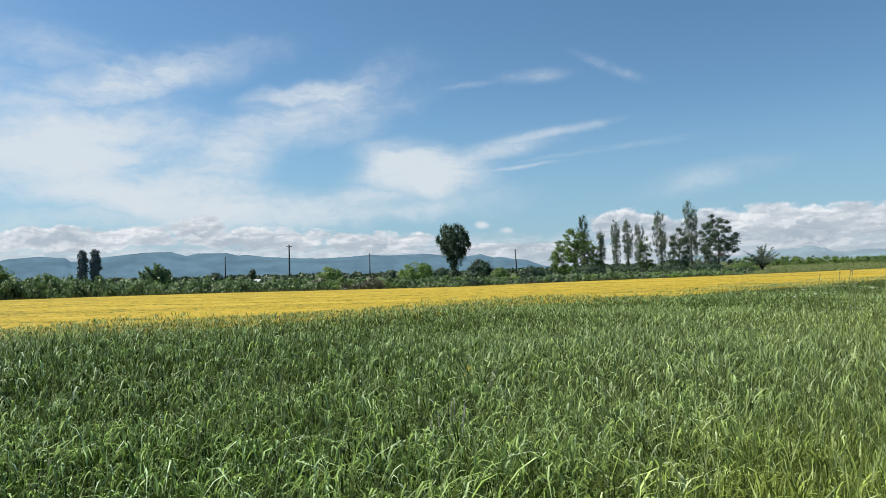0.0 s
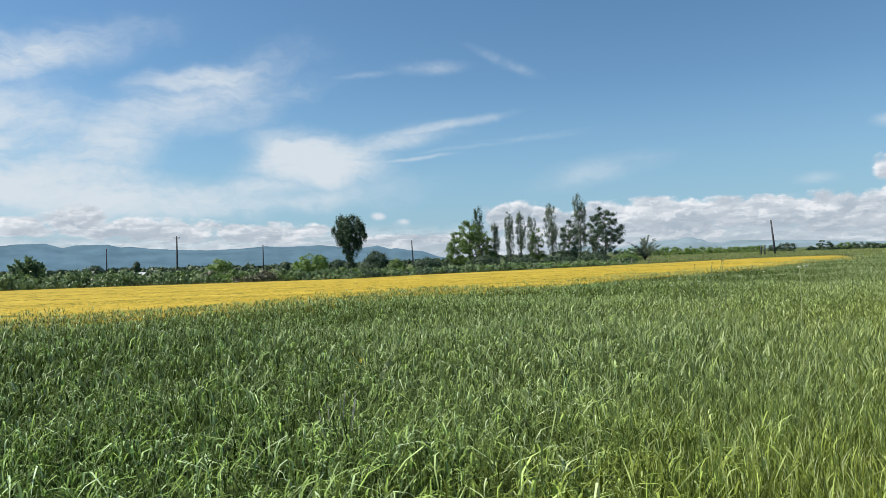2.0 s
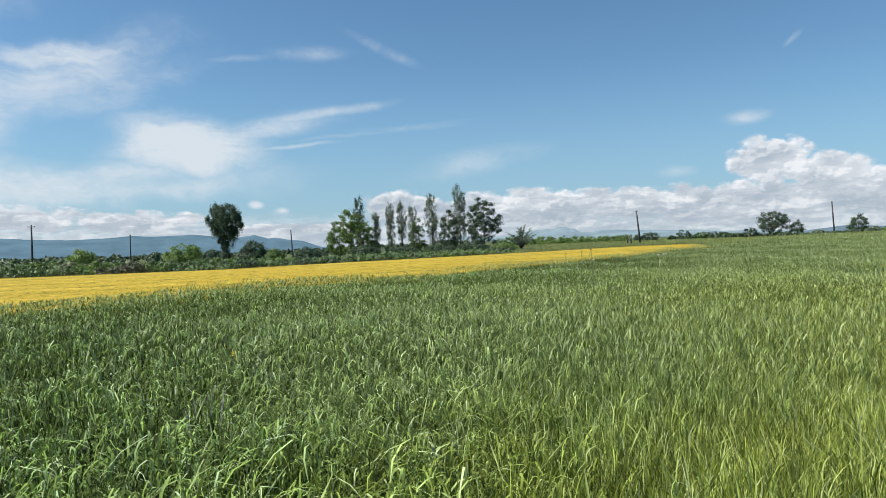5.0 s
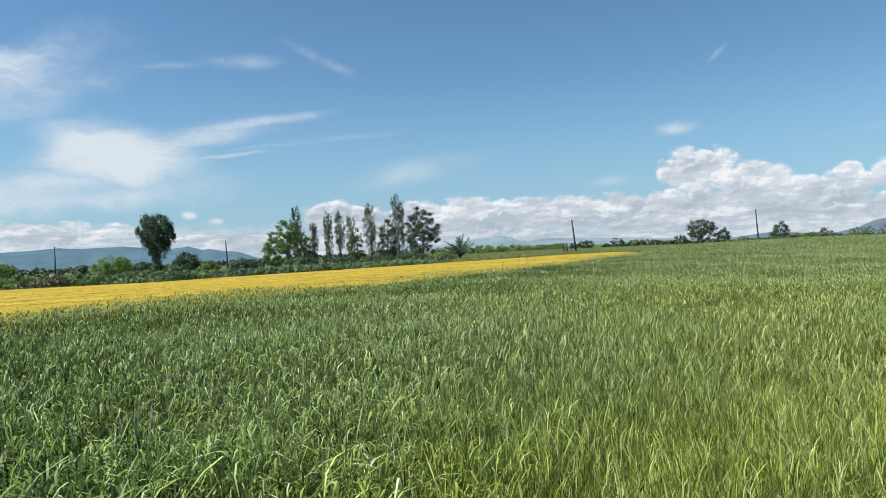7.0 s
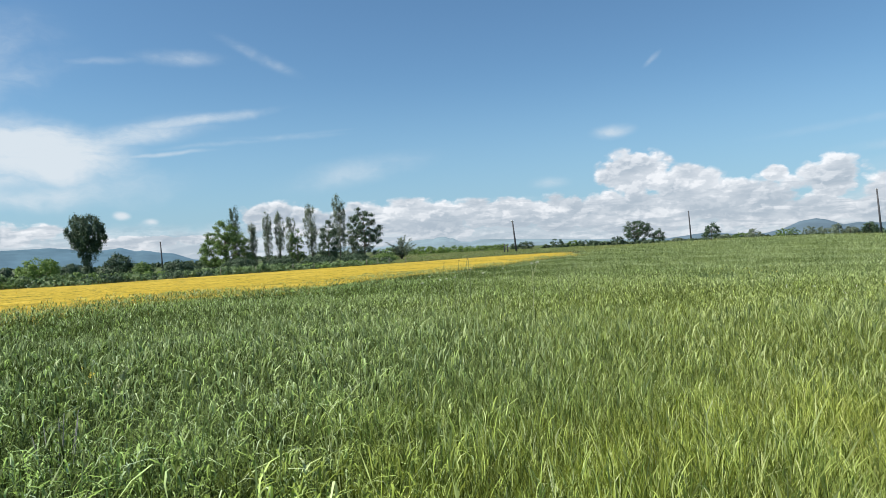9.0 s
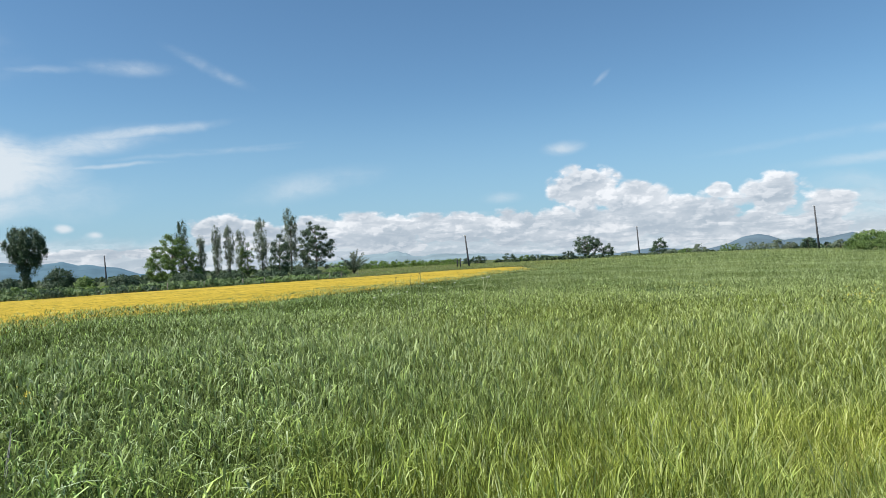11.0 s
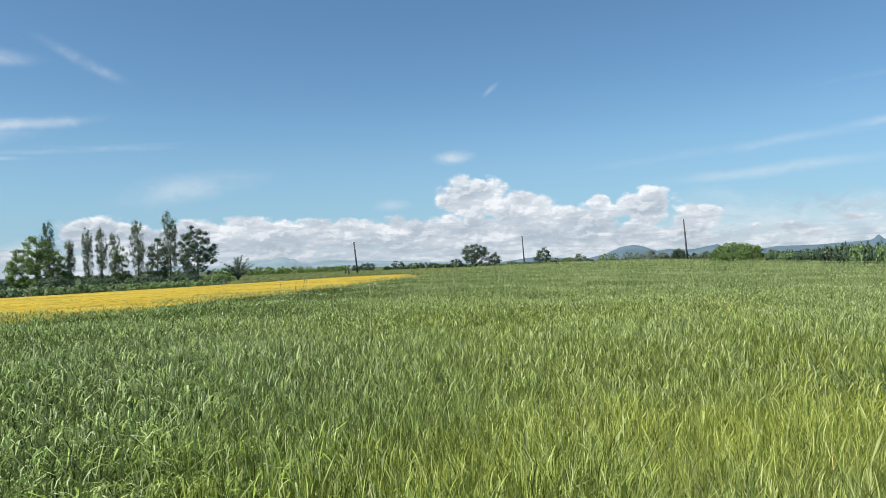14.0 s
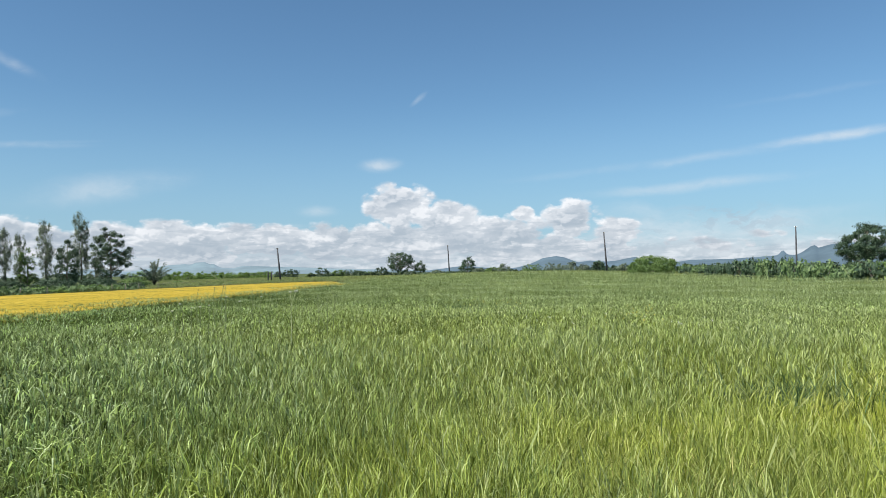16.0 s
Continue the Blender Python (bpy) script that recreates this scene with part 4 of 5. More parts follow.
# ---------------------------------------------------------------- trees and shrubs
COLUMN = [(0.16, 0.4), (0.25, 0.75), (0.45, 0.95), (0.68, 1.0), (0.86, 0.9), (0.96, 0.6), (1.0, 0.3)]
VASE = [(0.06, 0.20), (0.22, 0.27), (0.38, 0.44), (0.52, 0.70), (0.66, 0.98), (0.78, 1.02), (0.90, 0.84), (1.0, 0.55)]
ROUND = [(0.04, 0.55), (0.25, 0.95), (0.5, 1.0), (0.75, 0.8), (0.92, 0.45), (1.0, 0.1)]
BROAD = [(0.08, 0.7), (0.24, 1.0), (0.45, 0.97), (0.68, 0.82), (0.87, 0.55), (1.0, 0.2)]
RAGGED = [(0.14, 0.5), (0.28, 0.9), (0.48, 1.0), (0.68, 0.92), (0.86, 0.68), (1.0, 0.28)]
MOUND = [(0.02, 0.9), (0.35, 1.0), (0.65, 0.93), (0.87, 0.66), (1.0, 0.25)]

tree("lone_tree", 0.95, 92, 3.65, 2.75, VASE, LEAF_DARK, "dark green vase-shaped tree on a bare trunk behind the hedge", clumps=200, per=60, leaf=0.23, spread=0.22, seed=21, trunk=0.17, lean=2.0, limbs=16, tall=2.3, hollow=0.5)
tree("broad_tree", 10.4, 95, 2.95, 3.9, BROAD, LEAF_GREEN, "broad leafy green tree at the end of the row", clumps=165, per=80, leaf=0.22, spread=0.3, seed=22, trunk=0.2, lean=1.0, limbs=16)

ROW = "poplars in the row"
POPLAR = "slender grey-green poplar with a thin upright crown"
for az, d, top, width, mat, seed, n in ((11.15, 97, 4.05, 0.95, LEAF_DARK, 31, 34), (12.45, 98, 2.8, 0.75, LEAF_GREY, 32, 26), (13.6, 101, 3.55, 0.72, LEAF_GREY, 33, 30),
                                        (14.5, 101, 3.55, 0.85, LEAF_GREY, 34, 32), (15.35, 103, 3.25, 0.9, LEAF_GREY, 35, 28), (16.9, 104, 4.1, 1.15, LEAF_GREY, 36, 46), (19.1, 104, 4.78, 1.2, LEAF_GREY, 37, 60)):
    tree("poplar", az, d, top, width, COLUMN, mat, POPLAR, "poplar", ROW, clumps=int(n * 2.9), per=30, leaf=0.18, spread=0.16, tall=2.8, seed=seed, trunk=0.10, lean=1.4, limbs=16, upright=0.5, hollow=0.6)
tree("row_tree", 15.8, 102, 2.1, 1.3, BROAD, LEAF_GREEN, "small leafy tree among the poplars", clumps=34, per=45, leaf=0.2, spread=0.27, seed=41, trunk=0.1, lean=1)
tree("row_tree", 18.2, 100, 2.75, 1.7, ROUND, LEAF_DARK, "dark leafy tree beside the tallest poplar", clumps=90, per=50, leaf=0.2, spread=0.27, seed=42, trunk=0.13, lean=1)
tree("row_tree", 21.0, 102, 3.6, 2.9, RAGGED, LEAF_DARK, "dark broadleaf tree with an open ragged crown", clumps=90, per=75, leaf=0.24, spread=0.32, seed=43, trunk=0.17, lean=1.0, limbs=30)
tree("row_tree", 20.0, 103, 1.9, 1.1, ROUND, LEAF_GREY, "thin grey-green tree filling a gap in the row", clumps=26, per=40, leaf=0.18, spread=0.25, seed=44, trunk=0.09, lean=1)


def fan_shrub(az, d, top, width, mat, label, seed, leaves=140):
    """Long arching branches that fan out of one foot, feathered with small leaves."""
    r = np.random.default_rng(seed)
    h, half = height_at(az, d, top), d * math.tan(radians(width / 2))
    root = thing("spreading_shrub", spot(az, d, -0.03), label, "shrub", turn=-az)
    bm, pts = bmesh.new(), []
    for k in range(46):
        a = 2.4 * k + r.uniform(-0.3, 0.3)
        reach, rise = half * r.uniform(0.2, 1.1), h * r.uniform(0.45, 1.0)
        if reach > 0.75 * half:
            rise *= 0.8
        line = [Vector((reach * s ** 1.25 * math.cos(a), reach * s ** 1.25 * math.sin(a), rise * (1.35 * s - 0.35 * s ** 3))) for s in (0.0, 0.3, 0.6, 0.85, 1.0)]
        tube(bm, line, [0.028, 0.02, 0.014, 0.008, 0.003], 5)
        for s in r.uniform(0.28, 1.0, leaves):
            p = Vector((reach * s ** 1.25 * math.cos(a), reach * s ** 1.25 * math.sin(a), rise * (1.35 * s - 0.35 * s ** 3)))
            pts.append(np.array(p) + r.normal(size=3) * 0.16 * (1.25 - s))
    part("branches", bm, BARK, root)
    link_mesh("foliage", leaf_mesh("foliage", np.array(pts), 0.12, mat, r, 0.3), root)


fan_shrub(-21.7, 56, 0.85, 2.3, LEAF_HEDGE, "bushy green shrub with a pointed top", 62)
fan_shrub(23.9, 104, 1.25, 2.5, LEAF_GREY, "sparse spreading shrub with branches fanning out", 45, 75)

TWIN = "pair of dark columnar trees"
for az, top, w, seed in ((-26.7, 1.86, 0.42, 51), (-25.85, 1.93, 0.46, 52)):
    tree("columnar_tree", az, 210, top, w, [(0.02, 0.8), (0.3, 1.0), (0.7, 1.0), (0.92, 0.8), (1.0, 0.4)], LEAF_HAZED, "dark narrow columnar tree far behind the hedge", "tree", TWIN, clumps=110, per=40, leaf=0.76, spread=0.5, seed=seed, trunk=0.12, limbs=4, hollow=0.5)

SHRUBS = "shrubs standing above the hedge"
for az, d, top, width, mat, seed, label in (
        (-32.3, 52, 1.25, 3.2, LEAF_GREEN, 61, "tall green shrub rising from the hedge"), 
        (-29.0, 54, 0.3, 2.4, LEAF_GREEN, 69, "green shrub merging into the hedge"), (-9.0, 66, 0.42, 2.1, LEAF_BRIGHT, 63, "rounded fresh green shrub"),
        (-2.1, 64, 0.66, 3.0, LEAF_BRIGHT, 64, "large rounded light green shrub"), (2.9, 78, 0.8, 1.9, LEAF_DARK, 65, "dark green bushy shrub beside the lone tree"),
        (4.5, 76, 0.05, 1.0, LEAF_GREEN, 66, "small rounded green shrub"), (-0.2, 74, 0.1, 1.4, LEAF_DARK, 67, "dark low shrub at the foot of the lone tree"),
        (-4.2, 80, -0.05, 0.6, LEAF_DARK, 68, "small dark shrub behind the hedge"), (7.0, 74, 0.05, 2.2, LEAF_DARK, 70, "dark scrubby bush along the hedge"), (-14.9, 150, 0.35, 0.5, LEAF_DARK, 71, "small dark tree in the distance"),
        (-17.6, 140, 0.1, 1.2, LEAF_DARK, 72, "dark bush in the distance"), (11.5, 90, 0.05, 3.0, LEAF_DARK, 73, "dark undergrowth at the foot of the trees"),
        (14.4, 94, -0.1, 2.6, LEAF_DARK, 74, "dark undergrowth at the foot of the poplars"), (17.4, 95, -0.02, 2.8, LEAF_DARK, 75, "dark undergrowth at the foot of the poplars"),
        (20.2, 96, -0.05, 2.4, LEAF_DARK, 76, "dark undergrowth at the foot of the row"), (22.5, 97, -0.05, 1.8, LEAF_GREEN, 77, "green bush at the end of the tree row")):
    tree("shrub", az, d, top, width, MOUND, mat, label, "shrub", SHRUBS, clumps=130, per=26, leaf=0.19 if d < 70 else 0.24, spread=0.22 if d < 70 else 0.27, seed=seed, trunk=0.05, limbs=14)


def hedge_plants():
    """A few different hedge bushes, planted over and over along the field's far edge."""
    kinds = []
    for k, mat in enumerate((LEAF_HEDGE, LEAF_GREEN, LEAF_HEDGE, LEAF_DARK, LEAF_HEDGE, LEAF_BRIGHT, LEAF_DRY)):
        r = np.random.default_rng(200 + k)
        root = thing("hedge_bush", (0, 0, -50), "scrubby green hedge bush along the field edge", "bush", "hedge bushes along the yellow field")
        mids, pts, out = crown_points(MOUND, 1.0, 1.25, 24, 50, 0.22, r)
        pts[:, 2] = np.maximum(pts[:, 2] / pts[:, 2].max(), 0.02)
        bm = bmesh.new()
        for mid in mids[:9]:
            tube(bm, [(0.15 * mid[0], 0.15 * mid[1], -0.05), (0.5 * mid[0], 0.5 * mid[1], 0.55 * mid[2]), tuple(mid)], [0.025, 0.018, 0.006], 5)
        part("branches", bm, BARK, root)
        link_mesh("foliage", leaf_mesh("foliage", pts, 0.148, mat, r, 0.0, out, 0.5), root)
        kinds.append(root)
    r = np.random.default_rng(77)
    first = set()

    def plant(az, d, height, width):
        k = int(r.integers(len(kinds) - 1))
        if r.uniform() < 0.5:
            k = int(r.choice([0, 2, 4]))
        if az > 60 and r.uniform() < 0.6:
            k = 3
        if -9.5 < az < -4.0 and r.uniform() < 0.6:
            k = 6
        m = Matrix.Translation(spot(az, d, -0.02)) @ pose(0, 0, 0, 0, 0, r.uniform(0, 360))
        if k not in first:
            first.add(k)
            ob = kinds[k]
            ob.matrix_basis = m
        else:
            ob = copy_thing(kinds[k], m)
        ob.scale = (width, width, height)

    az = -46.0
    while az < 22.5:
        d = float(yellow_edge(az)) + r.uniform(1.2, 3.0)
        target = np.interp(az, [-46, -31, -25, -17, -8, 0, 6, 12, 22], [0.4, 0.25, -0.12, -0.36, -0.6, -0.7, -0.74, -0.58, -0.6])
        plant(az, d, max(0.5, height_at(az, d, target) * r.uniform(0.8, 1.12)), r.uniform(0.8, 1.15))
        if r.uniform() < 0.9:
            d2 = d + r.uniform(2, 7)
            plant(az + r.uniform(-0.5, 0.5), d2, max(0.5, height_at(az, d2, target) * r.uniform(0.85, 1.15)), r.uniform(0.9, 1.3))
        az += math.degrees(1.05 / d)
    # the hedge on the east side of the wheat
    az = 64.8
    while az < 92:
        d = float(wheat_edge(az)) + r.uniform(1.0, 3.0)
        target = np.interp(az, [64, 66, 69, 72, 75, 78, 92], [0.3, 0.55, 0.85, 0.6, 0.45, 0.5, 0.6])
        plant(az, d, max(0.6, height_at(az, d, target) * r.uniform(0.78, 1.08)), r.uniform(0.9, 1.3))
        plant(az + 0.4, d + r.uniform(0.8, 2.0), max(0.6, height_at(az, d, target) * r.uniform(0.7, 1.08)), r.uniform(0.9, 1.3))
        az += math.degrees(1.15 / d)
    for k in range(len(kinds)):
        if k not in first:
            plant(-44 + k, 58, 1.0, 1.0)


hedge_plants()

tree("field_tree", 76.3, 74, 3.1, 3.9, [(0.40, 0.5), (0.48, 0.95), (0.62, 1.0), (0.8, 0.82), (0.94, 0.45), (1.0, 0.2)], LEAF_DARK, "rounded dense dark green tree above the east hedge", clumps=105, per=90, leaf=0.2, spread=0.28, seed=81, trunk=0.15, limbs=16)
tree("willow_bush", 62.1, 100, 1.10, 3.9, MOUND, LEAF_GREEN, "low spreading green willow bush at the field edge", "bush", clumps=240, per=60, leaf=0.18, spread=0.28, seed=82, trunk=0.06, limbs=20)
tree("bare_topped_tree", 42.4, 190, 1.66, 2.3, [(0.12, 0.4), (0.35, 0.9), (0.65, 1.0), (0.9, 0.75), (1.0, 0.3)], LEAF_DARK, "gnarled tree with bare branches on one side", clumps=84, per=50, leaf=0.34, spread=0.42, seed=83, trunk=0.3, limbs=40)
tree("small_tree", 43.95, 190, 0.95, 0.95, ROUND, LEAF_DARK, "small rounded tree beside the gnarled one", clumps=30, per=40, leaf=0.34, spread=0.38, seed=84, trunk=0.14)
tree("small_tree", 47.75, 185, 1.27, 1.35, ROUND, LEAF_DARK, "leafy dark tree on the field's rim", clumps=40, per=44, leaf=0.34, spread=0.4, seed=85, trunk=0.15)

RIM = "bushes along the far rim of the wheat"
rim = np.random.default_rng(9)
for az, top, w, mat in ((32.9, 0.22, 0.5, LEAF_DARK), (33.75, 0.40, 1.05, LEAF_DARK), (35.3, -0.06, 0.6, LEAF_GREEN), (36.25, 0.50, 0.9, LEAF_DARK), (37.5, 0.30, 1.0, LEAF_GREEN), (38.5, 0.32, 1.3, LEAF_DARK), (39.1, 0.20, 0.9, LEAF_DARK), (39.8, 0.16, 0.9, LEAF_GREEN),
                        (40.9, 0.5, 0.95, LEAF_DARK), (45.35, 0.2, 0.75, LEAF_GREY), (48.6, 0.3, 0.8, LEAF_GREY), (49.8, 0.36, 1.2, LEAF_GREEN), (50.6, 0.62, 0.95, LEAF_GREY), (52.9, 0.55, 1.5, LEAF_GREEN), (54.3, 0.66, 0.9, LEAF_GREY),
                        (55.2, 0.56, 0.9, LEAF_GREY), (56.0, 0.72, 0.8, LEAF_GREY), (56.8, 0.52, 0.8, LEAF_GREY), (57.95, 0.75, 0.85, LEAF_DARK), (59.95, 0.53, 1.0, LEAF_GREY), (64.6, 0.4, 1.2, LEAF_GREEN)):
    tree("rim_bush", az, 175 + float(rim.uniform(-12, 20)) if az < 56 else 142, top, w * 1.2, MOUND, mat, "dull green bush on the field's far rim", "bush", RIM, clumps=42, per=26, leaf=0.31, spread=0.27, seed=int(az * 10), trunk=0.08, limbs=8)

for az, d, top, w in ((23.2, 112, -0.35, 1.0), (25.6, 120, -0.42, 0.8), (27.0, 128, -0.45, 0.7), (28.8, 118, -0.5, 1.1), (30.6, 130, -0.42, 0.8), (31.9, 136, -0.38, 1.2), (34.6, 140, -0.3, 1.0), (36.3, 150, -0.2, 1.3)):
    tree("meadow_bush", az, d, top, w, MOUND, LEAF_DARK if az > 30 else LEAF_GREEN, "low dark bush standing in the rough meadow", "bush", "low bushes in the meadow", clumps=14, per=30, leaf=0.26, spread=0.26, seed=int(az * 7), trunk=0.05, limbs=5)

STRIP = "light green shrubs in the far row"
for k in range(26):
    az = 22.3 + k * 0.40 + float(rim.uniform(-0.1, 0.1))
    tree("row_shrub", az, 190 + float(rim.uniform(-8, 8)), 0.32 - 0.005 * k + 0.09 * float(rim.uniform(-1, 1)), 0.95, MOUND, LEAF_BRIGHT if k % 3 else LEAF_GREEN, "light green shrub in a planted row", "shrub", STRIP, clumps=16, per=34, leaf=0.3, spread=0.34, seed=900 + k, trunk=0.06, limbs=5)

# ---------------------------------------------------------------- poles, posts
POLES = "wooden poles of the power line"


def pole(az, d, top, lean, arm):
    h = height_at(az, d, top) + 0.3
    root = thing("utility_pole", spot(az, d, -0.3), "weathered leaning wooden utility pole beside the fields", "pole", POLES, turn=-az)
    s = math.tan(radians(lean))
    bm = bmesh.new()
    tube(bm, [(0, 0, 0), (-s * h * 0.5, 0, h * 0.5), (-s * h, 0, h)], [g * (0.19 if d > 140 else 0.16) for g in (1.0, 0.88, 0.69)], 10)
    part("shaft", bm, POLE_WOOD, root)
    if arm:
        bm = bmesh.new()
        bmesh.ops.create_cube(bm, size=1, matrix=Matrix.Translation((-s * h, 0, h - 0.35)) @ Matrix.Diagonal((1.2, 0.1, 0.1, 1)))
        beam = part("crossarm", bm, POLE_WOOD, root, smooth=False)
    for k in ((-0.5, 0.5) if arm else (-0.16, 0.16)):
        bm = bmesh.new()
        z = h - (0.3 if arm else 0.2)
        tube(bm, [(k - s * h, 0, z), (k - s * h, 0, z + 0.08), (k - s * h, 0, z + 0.2)], [0.025, 0.06, 0.045], 8)
        part("insulator", bm, PORCELAIN, beam if arm else root)
    return root


for row in ((-16.9, 215, 1.22, 0, 0), (-12.1, 150, 2.06, 0, 1), (-5.85, 205, 1.27, 0, 0), (5.85, 185, 1.38, 3, 0), (33.05, 118, 2.03, 5.5, 0), (46.3, 185, 2.13, 3, 0), (58.65, 150, 2.93, 3.5, 0), (72.0, 140, 2.92, 0, 0)):
    pole(*row)

POSTS = "fence posts behind the yellow field"
for az in (10.0, 12.6, 15.4, 17.0, 21.1, 22.0, 22.9, 24.2):
    d = float(yellow_edge(az)) + 0.7
    root = thing("fence_post", spot(az, d, -0.05), "bleached wooden fence post at the field edge", "post", POSTS, turn=az * 37)
    bm = bmesh.new()
    tube(bm, [(0, 0, 0), (0.01, 0, 0.6), (0.02, 0.01, 0.9)], [0.04, 0.036, 0.03], 7)
    part("post", bm, POST_WOOD, root)

for az, d in ((32.35, 117.0), (32.1, 117.6)):
    root = thing("gate_post", spot(az, d, -0.05), "short dark wooden post beside the utility pole", "post", "pair of posts beside the pole", turn=az * 29)
    bm = bmesh.new()
    tube(bm, [(0, 0, 0), (0.01, 0, 0.75), (0.0, 0.02, 1.45)], [0.10, 0.095, 0.085], 8)
    part("post", bm, POLE_WOOD, root)

# ---------------------------------------------------------------- weeds in the wheat


def umbel_weed(az, d, height, seed, label, heads=5, mat=UMBEL, size=0.045, thick=0.009, stem=None):
    stem = stem or STEM
    r = np.random.default_rng(seed)
    root = thing("flowering_weed", spot(az, d), label, "weed", "tall weeds in the wheat", turn=r.uniform(0, 360))
    bm = bmesh.new()
    bend = r.uniform(-0.06, 0.06) + (0.05 if stem is PALE_STEM else 0)
    wave = [(0, 0, 0), (-bend * 0.3, 0.02, 0.35), (bend * 0.6, -0.01, 0.5), (-bend * 0.2, 0.0, 0.62), (bend * 0.5, 0.01, 0.74), (bend * 0.2, 0.02, 0.86), (bend, 0, 1.0)]
    tube(bm, [(x, y, z * height) for x, y, z in wave], [thick, thick * 0.9, thick * 0.85, thick * 0.8, thick * 0.7, thick * 0.6, thick * 0.5], 6)
    tips = [(bend, 0.0, height)]
    for k in range(heads - 1):
        a, s = r.uniform(0, 6.28), r.uniform(0.5, 0.85)
        out, up = r.uniform(0.06, 0.16), r.uniform(0.1, 0.22)
        base = Vector((bend * s, 0, height * s))
        tip = base + Vector((out * math.cos(a), out * math.sin(a), up * height))
        tube(bm, [base, (base + tip) / 2 + Vector((0, 0, -0.02)), tip], [0.005, 0.004, 0.003], 5)
        tips.append(tuple(tip))
    part("stem", bm, stem, root)
    for tip in tips:
        bm = bmesh.new()
        bmesh.ops.create_icosphere(bm, subdivisions=2, radius=size * r.uniform(0.8, 1.3), matrix=Matrix.Translation(tip) @ Matrix.Diagonal((1, 1, 0.45, 1)))
        for v in bm.verts:
            v.co += Vector(r.normal(0, size * 0.12, 3))
        part("flower_head" if mat is UMBEL else "seed_head", bm, mat, root)
    return root


umbel_weed(34.1, 12.0, height_at(34.1, 12.0, -1.38), 301, "tall pale-stemmed weed with a cream flower head above the wheat", 2, UMBEL, 0.030, 0.0062, PALE_STEM)
for k, (az, el) in enumerate(((26.24, -2.1), (26.85, -2.4), (28.0, -2.25), (27.4, -2.35), (29.2, -1.65), (31.7, -1.68), (25.7, -2.6), (30.4, -2.0))):
    d = 13.5 + 0.4 * (k % 3)
    umbel_weed(az, d, height_at(az, d, el), 310 + k, "cream-flowered weed standing just above the wheat", 1, UMBEL, 0.021)
for k, (az, el) in enumerate(((28.9, -0.85), (28.36, -0.95), (29.2, -0.62), (27.1, -1.1), (31.1, -1.2))):
    d = 15 + 0.5 * k
    umbel_weed(az, d, height_at(az, d, el), 330 + k, "dry brown dock stalk with seed heads", 1, SEED, 0.016)
for k, (az, el) in enumerate(((36.8, -1.35), (37.25, -1.55), (36.1, -1.7), (22.6, -1.9), (18.4, -2.3))):
    d = 13 + 0.5 * k
    umbel_weed(az, d, height_at(az, d, el), 350 + k, "thin pale grass stalk rising above the wheat", 3, STEM, 0.014, 0.005, STEM)


def grass_plume(az, d, tip, seed):
    """A tall grass stalk with a narrow leaning feathery head."""
    r = np.random.default_rng(seed)
    h = height_at(az, d, tip)
    root = thing("plume_grass", spot(az, d), "pale feathery grass plume standing out of the wheat", "grass", "pale grass plumes in the wheat", turn=-az)
    bm = bmesh.new()
    line = [(0, 0, 0), (-0.02, 0.01, 0.4 * h), (-0.01, 0, 0.66 * h)]
    tube(bm, line, [0.004, 0.0035, 0.003], 5)
    part("stalk", bm, STEM, root)
    s = r.uniform(0, 1, 160)
    core = np.stack([-0.01 + 0.11 * s ** 1.3, np.zeros(160), h * (0.66 + 0.34 * s)], 1)
    width = 0.016 * np.sin(math.pi * np.clip(s * 0.9 + 0.08, 0, 1))
    pts = core + r.normal(size=(160, 3)) * width[:, None] * (1, 1, 0.5)
    link_mesh("feathery_head", leaf_mesh("feathery_head", pts, 0.03, PALE_STEM, r, 1.2), root)


for az, d, tip, seed in ((5.9, 9.2, -5.6, 401), (3.2, 6.6, -7.4, 402)):
    grass_plume(az, d, tip, seed)


def stem_clump(az, d, tip, seed):
    """A bunch of bare grey-green stems, slightly splayed."""
    r = np.random.default_rng(seed)
    root = thing("stem_clump", spot(az, d), "clump of bare grey-green weed stems in the wheat", "weed", "", turn=-az)
    h = height_at(az, d, tip)
    for k in range(7):
        a, s = r.uniform(0, 6.28), r.uniform(0.75, 1.0)
        x, y = 0.03 * math.cos(a), 0.03 * math.sin(a)
        bm = bmesh.new()
        tube(bm, [(x, y, 0), (2.0 * x, 2.0 * y, 0.55 * h * s), (3.6 * x + r.normal(0, 0.015), 3.0 * y, h * s)], [0.0055, 0.0045, 0.002], 6)
        part("stem", bm, GREY_STEM, root)


stem_clump(0.15, 4.6, -9.6, 411)

# ---------------------------------------------------------------- far farm buildings


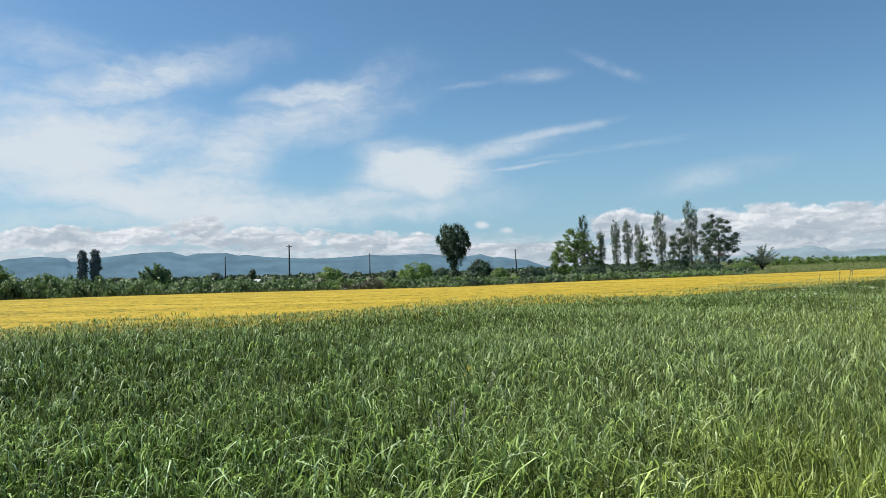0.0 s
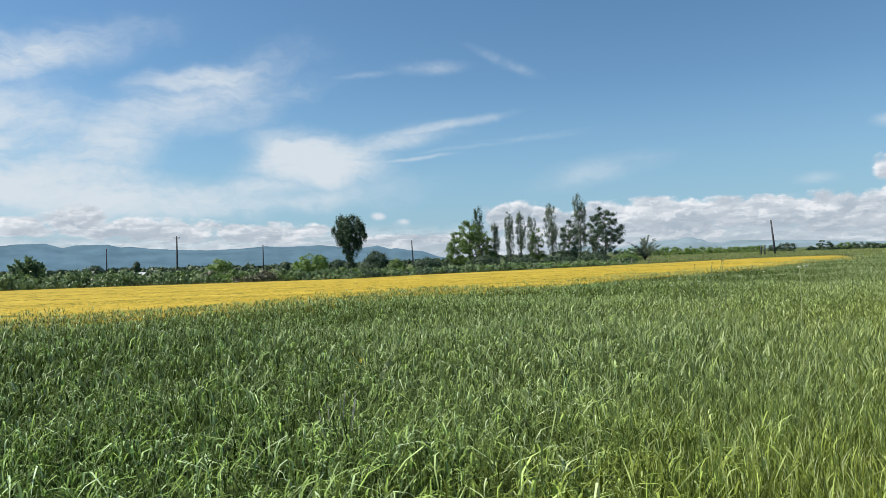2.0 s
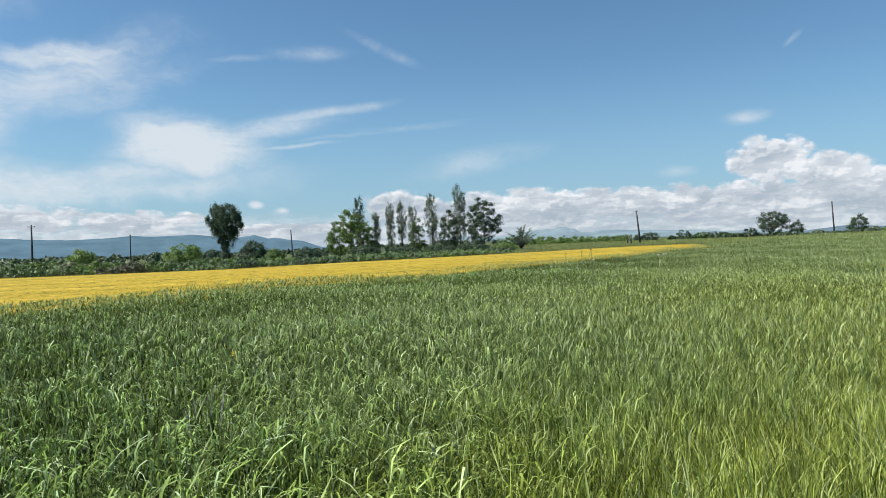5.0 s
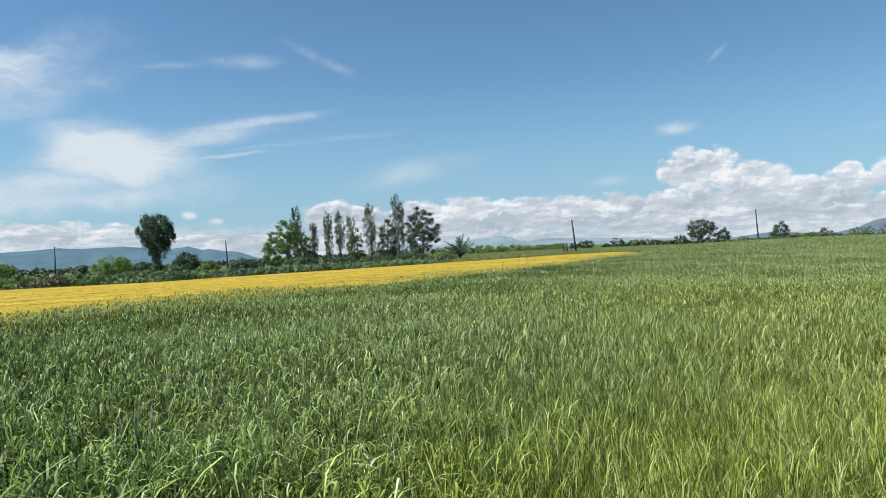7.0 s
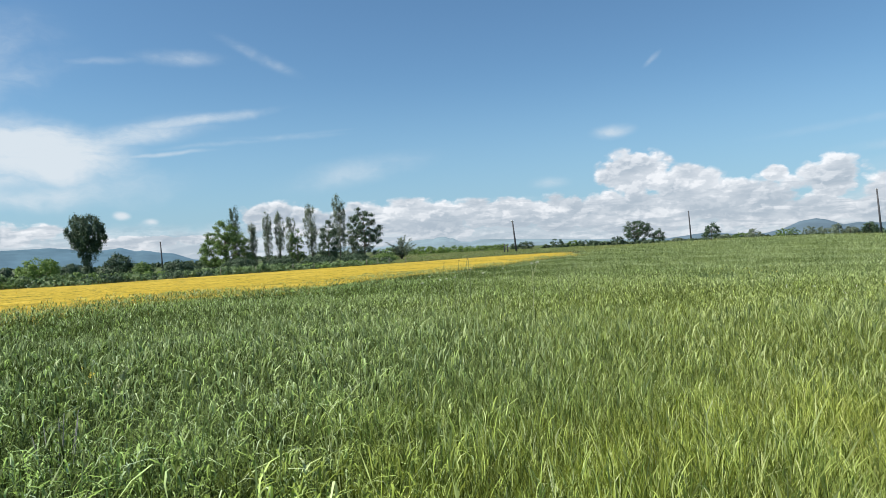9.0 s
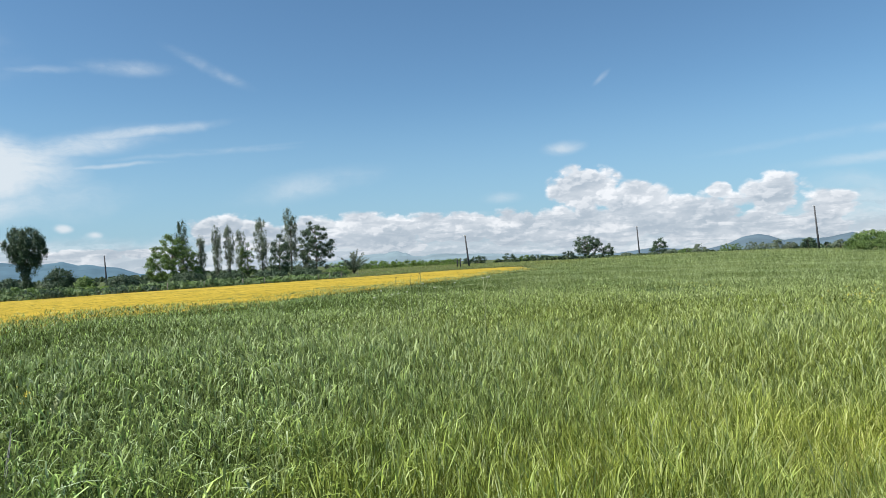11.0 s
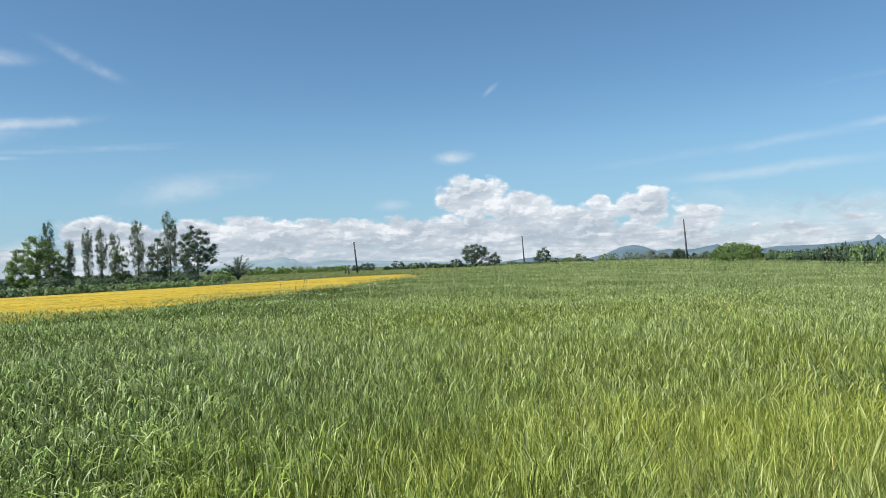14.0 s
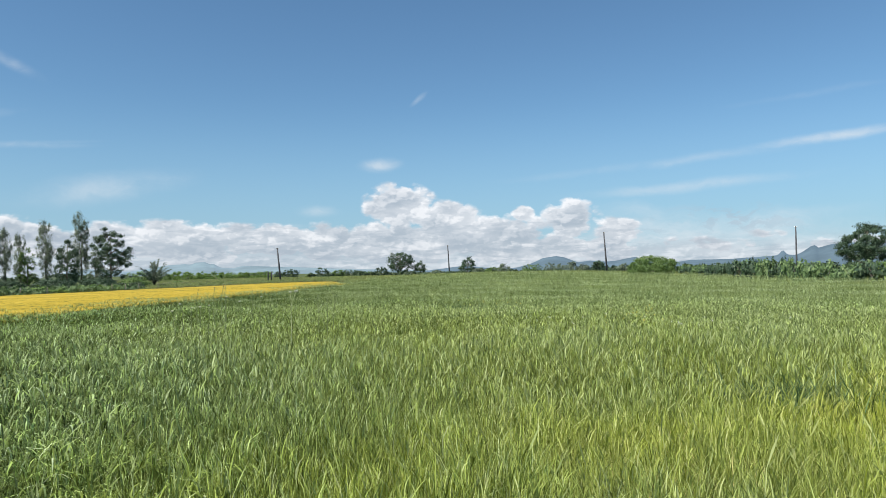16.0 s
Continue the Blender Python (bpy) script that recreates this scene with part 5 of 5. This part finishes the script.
def farm_house(az, d, width, depth, wall, roof, turn, wall_mat, roof_mat, label):
    root = thing("farm_house", spot(az, d, -0.1), label, "house", "", turn=turn - az)
    bm = bmesh.new()
    bmesh.ops.create_cube(bm, size=1, matrix=Matrix.Translation((0, 0, wall / 2)) @ Matrix.Diagonal((width, depth, wall, 1)))
    part("wall", bm, wall_mat, root, smooth=False)
    bm = bmesh.new()
    e = 0.35
    low = [bm.verts.new(p) for p in ((-width / 2 - e, -depth / 2 - e, wall - 0.02), (width / 2 + e, -depth / 2 - e, wall - 0.02), (width / 2 + e, depth / 2 + e, wall - 0.02), (-width / 2 - e, depth / 2 + e, wall - 0.02))]
    ridge_line = [bm.verts.new(p) for p in ((-width / 2 - e, 0, wall + roof), (width / 2 + e, 0, wall + roof))]
    for f in ((low[0], low[1], ridge_line[1], ridge_line[0]), (low[2], low[3], ridge_line[0], ridge_line[1]), (low[1], low[2], ridge_line[1]), (low[3], low[0], ridge_line[0]), tuple(low[::-1])):
        bm.faces.new(f)
    part("roof", bm, roof_mat, root, smooth=False)
    for k in (-0.3, 0.3):
        bm = bmesh.new()
        bmesh.ops.create_cube(bm, size=1, matrix=Matrix.Translation((k * width, -depth / 2, wall * 0.55)) @ Matrix.Diagonal((0.9, 0.06, 1.0, 1)))
        part("window", bm, DARK_GLASS, root, smooth=False)


farm_house(-14.45, 130, 2.6, 2.2, 0.6, 0.45, 6, LIMEWASH, SHEET_ROOF, "small white farm shed half hidden behind the hedge")
farm_house(59.35, 400, 3.4, 3.0, 1.7, 0.9, 14, LIMEWASH, ROOF_TILE, "low farm shed with a red tiled roof behind the wheat")


def wild_flowers(name, az, d, spread, count, mat, label, seed):
    r = np.random.default_rng(seed)
    a, dist = r.normal(az, spread, count), r.normal(d, d * 0.1, count)
    x, y = dist * np.sin(np.radians(a)), dist * np.cos(np.radians(a))
    pts = np.stack([x, y, ground_z(x, y) + r.normal(0.66, 0.05, count)], 1)
    pts = np.repeat(pts, 5, axis=0) + r.normal(0, 0.012, (count * 5, 3))
    tagged(link_mesh(name, leaf_mesh(name, pts, 0.020, mat, r)), label, "flowers", kind="stuff")


wild_flowers("yellow_wildflowers", 60.5, 17, 1.6, 34, FLOWER_YELLOW, "small yellow flowers scattered in the wheat", 71)
wild_flowers("yellow_wildflowers", 50.0, 24, 1.8, 24, FLOWER_YELLOW, "small yellow flowers scattered far into the wheat", 72)
wild_flowers("yellow_wildflowers", 1.6, 7.0, 0.5, 5, FLOWER_YELLOW, "a few small pale yellow flowers in the wheat", 74)
wild_flowers("white_wildflowers", 62.0, 14, 5.0, 26, FLOWER_WHITE, "small white daisies scattered in the wheat", 73)
